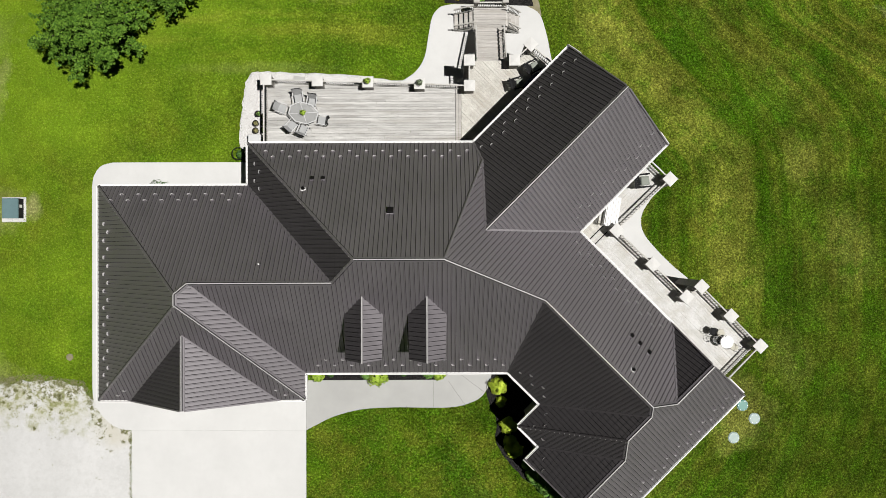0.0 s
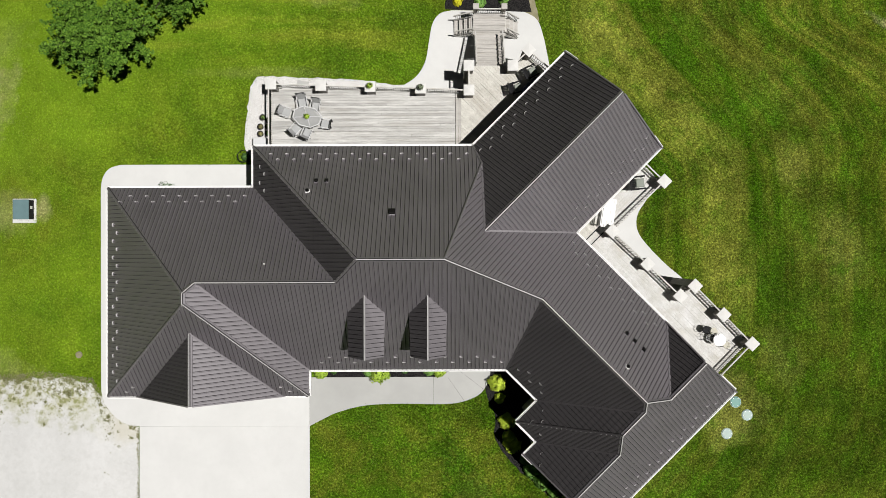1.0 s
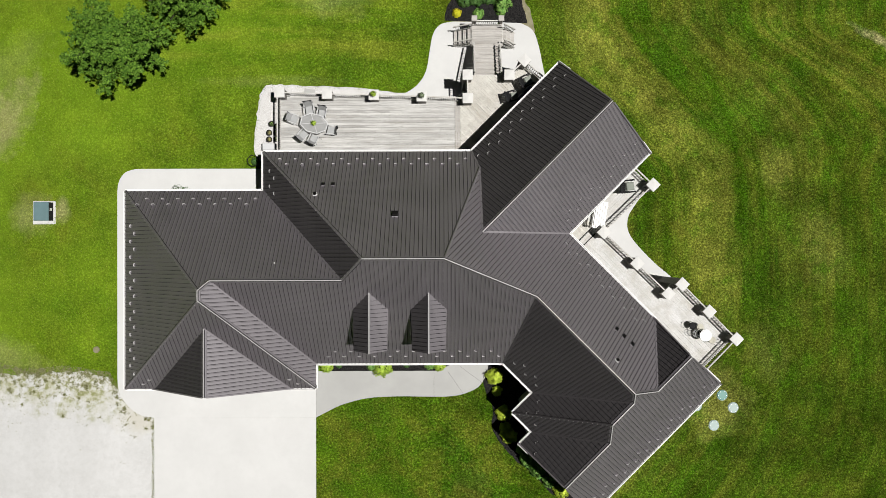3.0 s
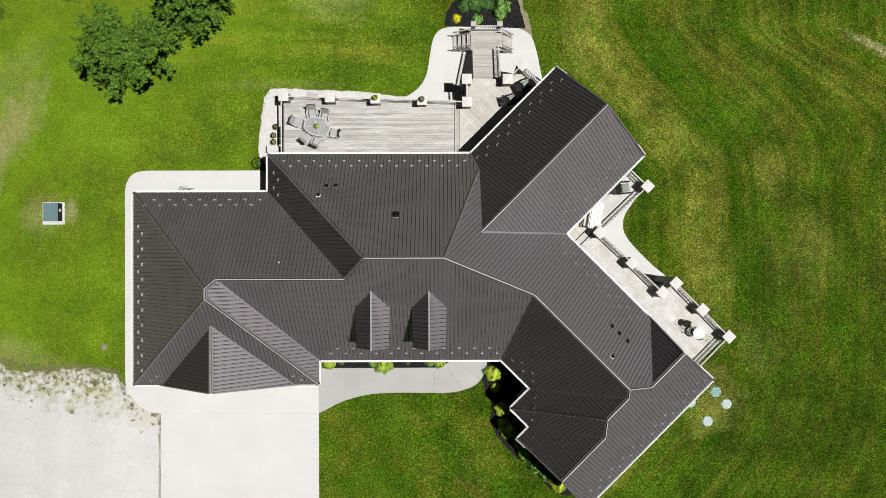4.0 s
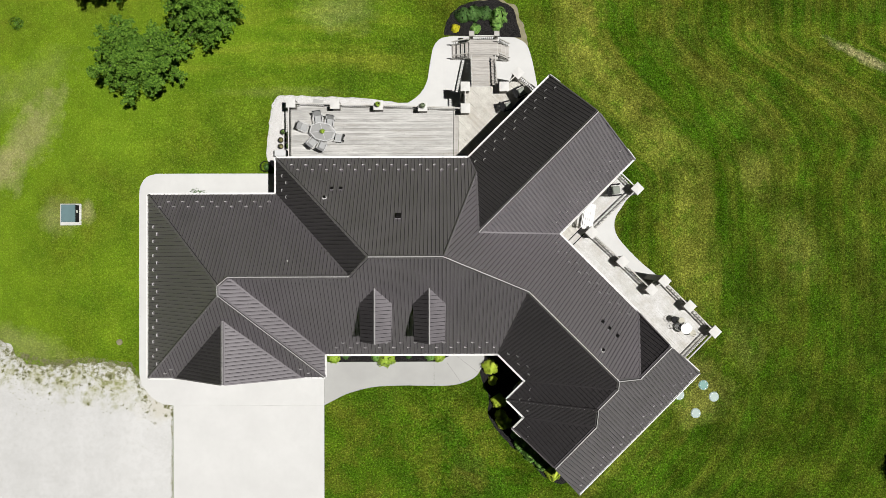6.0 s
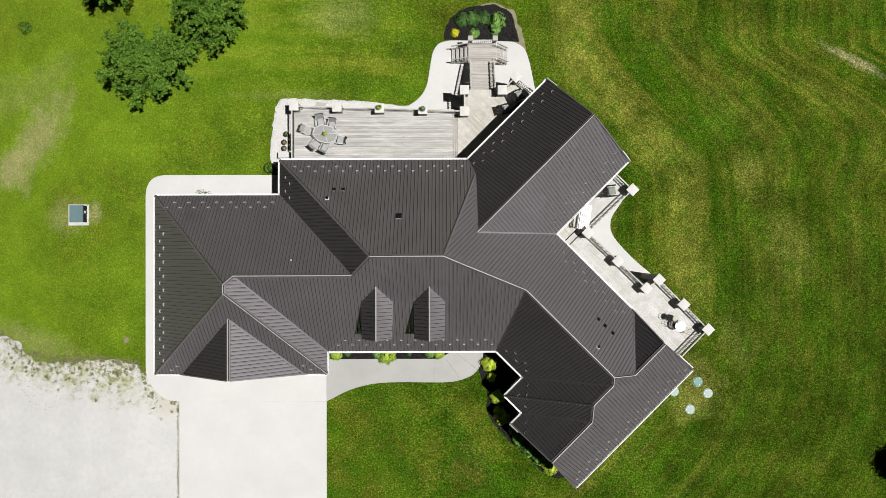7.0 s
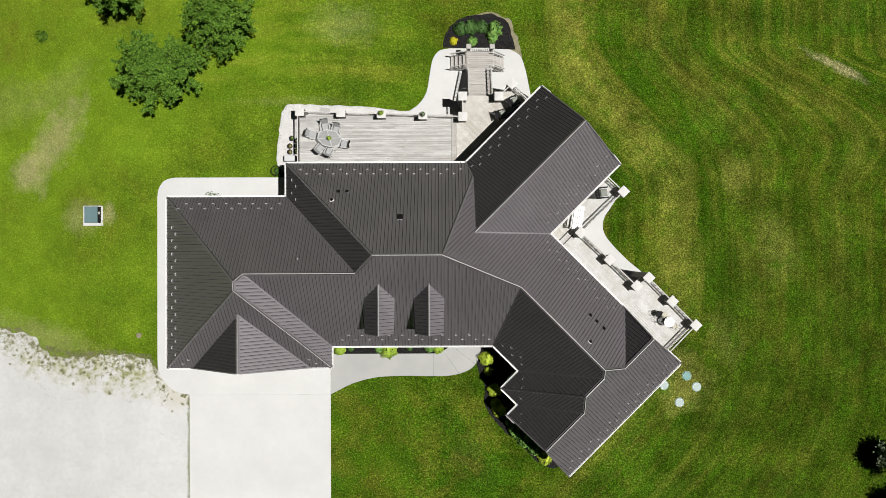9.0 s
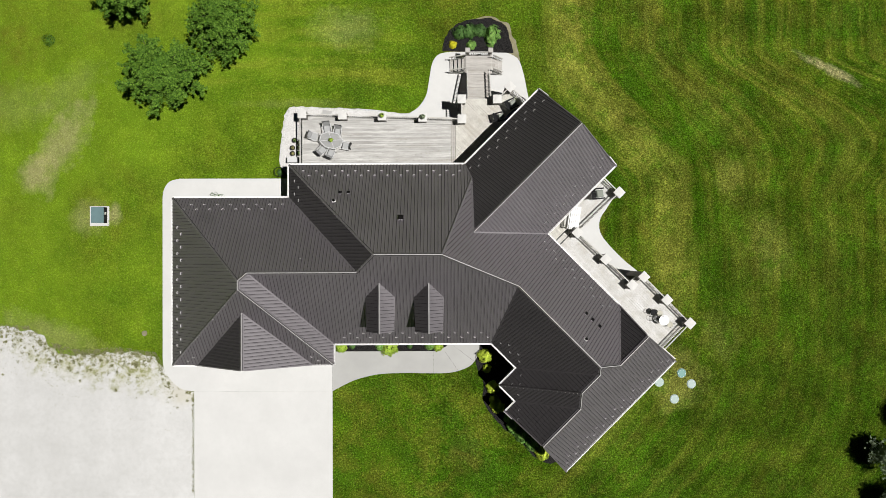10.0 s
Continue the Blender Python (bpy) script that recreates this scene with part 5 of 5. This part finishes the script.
# cushioned chairs on the decks
def lounge_chair(x, y, rz, mat, label, size=1.0):
    """A black frame with a thick seat cushion and a leaning slatted back; faces +y."""
    arm = thing("lounge_chair", label, "chair", (x, y, DECK), rz=rz, local=True, group="lounge chairs")
    bm = bmesh.new()
    box(bm, (0, 0.07, 0.42), (0.46, 0.44, 0.12), bevel=0.04)
    part("cushion", bm, mat, arm, "pale seat cushion")
    bm = bmesh.new()
    beam(bm, (-0.35, -0.56, 0.88), (0.35, -0.56, 0.88), 0.10, 0.05)
    part("top_rail", bm, BLACK, arm)
    for i in range(6):
        bm = bmesh.new()
        k = -0.275 + i * 0.11
        hull(bm, [(k - 0.05, -0.20, 0.40), (k + 0.05, -0.20, 0.40), (k + 0.05, -0.23, 0.40), (k - 0.05, -0.23, 0.40)], [(k - 0.05, -0.54, 0.90), (k + 0.05, -0.54, 0.90), (k + 0.05, -0.57, 0.90), (k - 0.05, -0.57, 0.90)])
        part("back_slat", bm, BLACK, arm)
    for o in (-1, 1):
        bm = bmesh.new()
        box(bm, (o * 0.33, -0.04, 0.62), (0.085, 0.70, 0.035), bevel=0.01)
        part("armrest", bm, BLACK, arm)
        for k in (-0.30, 0.29):
            bm = bmesh.new()
            tube(bm, (o * 0.32, k, 0), (o * 0.32, k, 0.61), 0.024)
            part("leg", bm, BLACK, arm)
    arm.matrix_basis = arm.matrix_basis @ Matrix.Scale(size, 4)


lounge_chair(10.42, 4.02, -83, SAGE, "black framed lounge chair with a grey-green cushion on the side deck")
lounge_chair(4.72, 10.02, -62, SAGE, "black framed lounge chair with a grey-green cushion beside the wing wall", 0.88)
lounge_chair(3.93, 9.16, -75, SAGE, "black framed lounge chair with a grey-green cushion at the shadow's edge", 0.84)

# covered grill against the wing wall
NAVY = plain("navy_cover_fabric", (0.016, 0.024, 0.060), 0.9, vary=0.2, scale=5.0, bump=0.3)
grill = thing("covered_grill", "barbecue grill under a navy fabric cover beside the wing wall", "grill", (4.68, 9.14, DECK), rz=45, local=True)
bm = bmesh.new()
rings = []
for z, w, d in ((0.04, 0.52, 0.30), (0.10, 0.54, 0.31), (0.80, 0.52, 0.29), (0.95, 0.44, 0.27), (1.06, 0.38, 0.20), (1.10, 0.30, 0.11)):
    ring = []
    for i in range(24):
        t = 2 * math.pi * i / 24
        c, s_ = math.cos(t), math.sin(t)
        fold = 1 + 0.025 * math.sin(i * 2.6) * (1.1 - z)
        ring.append(bm.verts.new((w * math.copysign(abs(c) ** 0.45, c) * fold, d * math.copysign(abs(s_) ** 0.45, s_) * fold, z)))
    if rings:
        for i in range(24):
            bm.faces.new((rings[-1][i], rings[-1][(i + 1) % 24], ring[(i + 1) % 24], ring[i]))
    rings.append(ring)
bm.faces.new(rings[0][::-1])
bm.faces.new(rings[-1])
part("cover", bm, NAVY, grill, smooth=True)
for x in (-0.42, 0.42):
    for y in (-0.2, 0.2):
        bm = bmesh.new()
        tube(bm, (x, y, 0), (x, y, 0.05), 0.03, n=10)
        part("caster", bm, BLACK, grill)

# white slatted glider bench
gl = thing("glider_bench", "white slatted wooden bench beside the house wall", "bench", (8.78, 2.42, DECK), rz=81, local=True)
for i in range(5):
    bm = bmesh.new()
    box(bm, (0, -0.30 + i * 0.13, 0.43), (1.55, 0.11, 0.03), bevel=0.006)
    part("seat_slat", bm, WHITE, gl)
for i in range(3):
    bm = bmesh.new()
    box(bm, (0, 0.37 + i * 0.035, 0.58 + i * 0.15), (1.55, 0.03, 0.11))
    part("back_slat", bm, WHITE, gl)
for x in (-0.7, 0.7):
    for y in (-0.3, 0.36):
        bm = bmesh.new()
        box(bm, (x, y, 0.21), (0.06, 0.06, 0.42))
        part("leg", bm, WHITE, gl)
    bm = bmesh.new()
    box(bm, (x, 0.42, 0.68), (0.05, 0.05, 0.55))
    part("back_post", bm, WHITE, gl)

# bistro set
bt = thing("bistro_table", "small round white bistro table on the side deck", "table", (14.60, -4.36, DECK), local=True)
bm = bmesh.new()
tube(bm, (0, 0, 0.70), (0, 0, 0.73), 0.33, n=28)
part("tabletop", bm, WHITE, bt)
bm = bmesh.new()
tube(bm, (0, 0, 0.03), (0, 0, 0.70), 0.03, n=10)
part("stem", bm, BLACK, bt)
bm = bmesh.new()
tube(bm, (0, 0, 0), (0, 0, 0.03), 0.22, 0.20, n=20)
part("foot", bm, BLACK, bt)


def bistro_chair(x, y, a, mat, label):
    ch = thing("bistro_chair", label, "chair", (x, y, DECK), rz=a, local=True, group="bistro chairs")
    bm = bmesh.new()
    if mat:
        tube(bm, (0, 0, 0.44), (0, 0, 0.475), 0.20, 0.19, n=18)
    else:
        for i in range(16):
            p, q = ((0.19 * math.cos(t), 0.19 * math.sin(t), 0.45) for t in (math.pi * i / 8, math.pi * (i + 1) / 8))
            tube(bm, p, q, 0.013, n=6)
        for o in (-0.12, -0.06, 0.0, 0.06, 0.12):
            tube(bm, (o, -0.15, 0.45), (o, 0.15, 0.45), 0.006, n=5)
    part("seat", bm, mat or GREYFRAME, ch)
    bm = bmesh.new()
    pts = [Vector((0.21 * math.cos(t), 0.21 * math.sin(t), 0.86 - 0.12 * abs(t - 1.5 * math.pi) ** 2 * 0.6)) for t in np.linspace(math.pi * 1.0, math.pi * 2.0, 11)]
    for p, q in zip(pts, pts[1:]):
        tube(bm, p, q, 0.009, n=6)
    part("back_hoop", bm, mat if mat is BLACK else GREYFRAME, ch)
    for t in (0.25, 0.75, 1.25, 1.75):
        c, s = math.cos(math.pi * t), math.sin(math.pi * t)
        bm = bmesh.new()
        tube(bm, (0.20 * c, 0.20 * s, 0), (0.15 * c, 0.15 * s, 0.44), 0.011, n=6)
        part("leg", bm, BLACK, ch)
    for t in (1.2, 1.5, 1.8):
        bm = bmesh.new()
        tube(bm, (0.19 * math.cos(math.pi * t), 0.19 * math.sin(math.pi * t), 0.46), (0.21 * math.cos(math.pi * t), 0.21 * math.sin(math.pi * t), 0.83), 0.010, n=6)
        part("back_rod", bm, BLACK, ch)


bistro_chair(13.98, -3.84, -60, BLACK, "bistro chair with a round black seat")
bistro_chair(14.40, -3.92, -20, CREAM, "bistro chair with a round cream seat")
bistro_chair(15.08, -4.66, 60, CREAM, "bistro chair with a round cream seat")
bistro_chair(14.18, -4.28, -80, None, "grey wire bistro chair with an open round seat")

# ---------------------------------------------------------------- lawn things
gz = float(ground(-23.4, 2.78))
box_ = thing("utility_cabinet", "grey-green metal utility cabinet on a concrete pad in the lawn", "utility box", (-23.38, 2.78, gz), local=True)
bm = bmesh.new()
box(bm, (-0.10, -0.05, 0.0), (1.36, 1.36, 0.20), bevel=0.02)
part("pad", bm, CONCRETE, box_, "concrete pad")
bm = bmesh.new()
box(bm, (0.0, 0.0, 0.32), (0.84, 1.06, 0.46))
part("body", bm, BLACK, box_, "dark cabinet body")
bm = bmesh.new()
hull(bm, [(-0.44, -0.55, 0.55), (0.42, -0.55, 0.55), (0.42, 0.55, 0.55), (-0.44, 0.55, 0.55)], [(-0.42, -0.53, 0.64), (0.39, -0.53, 0.60), (0.39, 0.53, 0.60), (-0.42, 0.53, 0.64)])
part("lid", bm, GREENBOX, box_, "grey-green sloping lid")
bm = bmesh.new()
box(bm, (0.425, 0.12, 0.36), (0.02, 0.16, 0.2))
part("label_plate", bm, WHITE, box_)
for i, (x, s) in enumerate(((-0.3, 0.12), (0.05, 0.1), (0.3, 0.13))):
    bm = bmesh.new()
    box(bm, (x, -0.64, 0.13), (s * 2, 0.12, 0.06), rz=10 * i, bevel=0.02)
    part("stone", bm, CAPSTONE, box_)

for x, y, mt, lab in ((17.14, -8.54, TEAL, "round teal plastic riser lid in the lawn"), (17.88, -9.34, PALELID, "round faded green riser lid in the lawn"), (16.58, -10.37, PALELID, "round faded green riser lid in the lawn"), (15.43, -9.12, PALELID, "round faded green riser lid beside the house")):
    z = float(ground(x, y))
    ld = thing("septic_lid", lab, "septic lid", (x, y, z), local=True, group="septic lids")
    bm = bmesh.new()
    tube(bm, (0, 0, -0.1), (0, 0, 0.07), 0.33, n=32)
    part("riser", bm, PALELID, ld)
    bm = bmesh.new()
    tube(bm, (0, 0, 0.071), (0, 0, 0.10), 0.31, 0.28, n=32)
    part("lid", bm, mt, ld)
    for i in range(6):
        a = math.pi / 3 * i
        bm = bmesh.new()
        tube(bm, (0.25 * math.cos(a), 0.25 * math.sin(a), 0.10), (0.25 * math.cos(a), 0.25 * math.sin(a), 0.115), 0.018, n=8)
        part("screw", bm, GALV, ld)

bm = bmesh.new()
bmesh.ops.create_icosphere(bm, subdivisions=2, radius=0.2)
for v in bm.verts:
    v.co *= 1 + 0.25 * noise.noise(v.co * 4)
    v.co.z *= 0.3
ob = solo("flat_stone", bm, EARTH, "flat tan stone set in the lawn", "stone")
ob.location = (-20.27, -5.28, float(ground(-20.27, -5.28)) + 0.02)


# ---------------------------------------------------------------- trees
def tree(x, y, height, spread_, mat, seed, label, leaves=9000, size=0.17, low=1.2, stretch=(1.0, 1.0)):
    """Tapered trunk, limbs, and a crown of leaf sprays at the ends of the limbs."""
    rng = np.random.default_rng(seed)
    z = float(ground(x, y))
    t = thing("tree", label, "tree", (x, y, z), local=True, group="lawn trees")
    bm = bmesh.new()
    tube(bm, (0, 0, -0.1), (0.05, 0.03, height * 0.45), 0.17, 0.11, 10)
    tube(bm, (0.05, 0.03, height * 0.45), (0, 0.05, height * 0.92), 0.11, 0.03, 8)
    part("trunk", bm, BARK, t)
    sprays = []
    limbs = 46
    for i in range(limbs):
        f = (i + 0.5) / limbs
        zb = low + (height * 0.93 - low) * f
        a = i * 2.39996 + rng.uniform(-0.35, 0.35)
        reach = spread_ * (1 - f ** 1.7) ** 0.75 * rng.uniform(0.66, 1.08) + 0.2
        p = Vector((0.03, 0.03, zb * 0.85))
        q = Vector((math.cos(a) * reach * stretch[0], math.sin(a) * reach * stretch[1], zb + reach * 0.24))
        bm = bmesh.new()
        tube(bm, p, q, 0.045 * (1 - f) + 0.015, 0.008, 5)
        part("limb", bm, BARK, t)
        # flat sprays in three files along the outer part of the limb
        for s in np.linspace(0.42, 1.0, 4):
            c = p.lerp(q, s)
            for o in (-1, 0, 1):
                wide = o * (0.16 + 0.22 * (1.1 - s)) * min(1.0, reach)
                sprays.append((c.x - math.sin(a) * wide + rng.normal() * 0.05, c.y + math.cos(a) * wide + rng.normal() * 0.05, c.z - 0.10 * abs(o) + rng.normal() * 0.14, a + o * 0.7))
    per = max(6, leaves // len(sprays))
    C, N = [], []
    for sx, sy, sz, a in sprays:
        r = rng.uniform(0.15, 0.28)
        yaw = a + rng.normal() * 0.25
        u = rng.uniform(-1, 1, size=per) * r * 1.35
        w_ = rng.normal(size=per) * r * 0.36 * (1.15 - u / (r * 1.35) * 0.5)
        C.append(np.stack([sx + u * math.cos(yaw) - w_ * math.sin(yaw), sy + u * math.sin(yaw) + w_ * math.cos(yaw), sz + rng.normal(size=per) * 0.035 - 0.30 * np.abs(w_) - 0.22 * u], 1))
        N.append(np.tile([0.45 * math.cos(yaw), 0.45 * math.sin(yaw), 0.9], (per, 1)))
    ob = new("crown", leaf_mesh("crown", np.concatenate(C), np.concatenate(N), size, mat, seed, 1.5))
    ob.parent = t


GREEN = "leafy green deciduous tree on the lawn"
tree(-18.25, 11.95, 4.4, 2.5, LEAF_TREE, 201, GREEN, 32000, 0.10, 0.9, (1.18, 0.93))
tree(-14.3, 15.1, 5.0, 2.0, LEAF_TREE, 202, GREEN, 25000, 0.10)
tree(-21.1, 17.8, 5.2, 2.0, LEAF_TREE, 203, GREEN, 23000, 0.10)
tree(-12.4, 19.6, 4.6, 1.4, LEAF_TREE, 204, GREEN, 14000, 0.10)
tree(32.6, -15.0, 4.6, 1.35, LEAF_PALE, 205, "pale-leaved tree at the lawn's edge", 7000, 0.10)
tree(35.3, -12.2, 4.6, 1.3, LEAF_PALE, 206, "pale-leaved tree at the lawn's edge", 6000, 0.10)
tree(33.5, -18.6, 4.6, 1.5, LEAF_PALE, 207, "pale-leaved tree at the lawn's edge", 7000, 0.10)


# ---------------------------------------------------------------- grass
def within(poly, x, y):
    poly = np.asarray(poly)
    hit = np.zeros(len(x), bool)
    for (a, b), (c, d) in zip(poly, np.roll(poly, -1, 0)):
        s = (b > y) != (d > y)
        with np.errstate(divide="ignore", invalid="ignore"):
            hit ^= s & (x < (c - a) * (y - b) / (d - b) + a)
    return hit


def turf(name, x, y, h, w, seed, mat, lift=0.0, label=""):
    """Three blades at each place, in one mesh."""
    rng = np.random.default_rng(seed)
    n = len(x)
    z = ground(x, y) + lift
    V = []
    for k in range(3):
        a = rng.uniform(0, 2 * np.pi, n)
        ox, oy = rng.normal(0, 0.03, n), rng.normal(0, 0.03, n)
        lean = rng.uniform(0.2, 0.9, n) * h
        hh = h * rng.uniform(0.5, 1.2, n)
        ww = w * rng.uniform(0.6, 1.3, n) / 2
        cx, cy = np.cos(a), np.sin(a)
        V += [np.stack([x + ox - cy * ww, y + oy + cx * ww, z - 0.01], 1), np.stack([x + ox + cy * ww, y + oy - cx * ww, z - 0.01], 1), np.stack([x + ox + cx * lean, y + oy + cy * lean, z + hh], 1)]
    v = np.stack(V, 1).reshape(-1, 3)
    me = bpy.data.meshes.new(name)
    me.vertices.add(len(v))
    me.vertices.foreach_set("co", v.ravel())
    m_ = len(v) // 3
    me.loops.add(len(v))
    me.loops.foreach_set("vertex_index", np.arange(len(v)))
    me.polygons.add(m_)
    me.polygons.foreach_set("loop_start", np.arange(m_) * 3)
    me.update(calc_edges=True)
    me.materials.append(mat)
    return tagged(new(name, me), label, "grass", kind="stuff")


m = Mat("olive_weeds", 0.85, 0, 0.1)
WEEDS = m.color(m.mix(m.island(), (0.17, 0.185, 0.07), (0.30, 0.29, 0.16))).m
rng = np.random.default_rng(77)
N = 300000
x, y = rng.uniform(-35, 35, N), rng.uniform(-20.5, 19.5, N)
keep = np.ones(N, bool)
for poly in (APRON, [(DRIVE_W, -9), (DRIVE_E, -9), (DRIVE_E, -30), (DRIVE_W, -30)], curve + [(-7.44, -5), (2.5, -5)], PATIO, SIDE, [(a + 0.12, b - 0.10) for a, b in STRIP], YARD, WING_BED, RIM, REAR, [(p.x, p.y) for p in outer], SIDE_B, SIDE_A, ANGLED):
    keep &= ~within(poly, x, y)
x, y = x[keep], y[keep]
turf("lawn_grass", x, y, rng.uniform(0.04, 0.09, len(x)), 0.036, 78, BLADES, label="short mown grass blades all over the lawn")
# weeds scattered in from the ragged edge of the gravel yard, in small clumps
n = 260
cx = rng.uniform(-33, -16.9, n)
edge = np.interp(cx, [-33, -29, -27.5, -25, -22, -19.5, -18.5, -17], [-5.0, -5.2, -6.2, -6.75, -6.5, -6.8, -8.3, -9.2])
cy = edge + 0.15 - rng.exponential(0.65, n)
many = (9 + rng.exponential(9, n)).astype(int)
wx, wy = np.repeat(cx, many), np.repeat(cy, many)
wx, wy = wx + rng.normal(0, 0.05, len(wx)), wy + rng.normal(0, 0.05, len(wx))
line = rng.uniform(-16, -9.3, 320)
wx, wy = np.concatenate([wx, -16.87 - np.abs(rng.normal(0, 0.035, 320))]), np.concatenate([wy, line])
off = ~within(APRON, wx, wy) & (wx < DRIVE_W)
turf("edge_weeds", wx[off], wy[off], rng.uniform(0.04, 0.09, off.sum()), 0.04, 79, WEEDS, 0.01, "weeds and grass tufts in the gravel's ragged edge")
# turf that thins out over the edge of the gravel
n = 3400
ex = rng.uniform(-34, -18.2, n)
edge = np.interp(ex, [-34, -29, -27.5, -25, -22, -19.5, -18.5, -17], [-4.9, -5.2, -6.2, -6.75, -6.5, -6.8, -8.3, -9.2])
patch = np.array([noise.noise((a * 0.8, 7.7, 1.5)) for a in ex])
ey = edge + 0.25 - rng.exponential(1.0, n) * (0.55 + 0.55 * np.clip(patch, -0.5, 0.8))
off = ~within(APRON, ex, ey)
turf("edge_grass", ex[off], ey[off], rng.uniform(0.04, 0.08, off.sum()), 0.036, 80, WEEDS, 0.01, "thin grass that creeps over the gravel's edge")
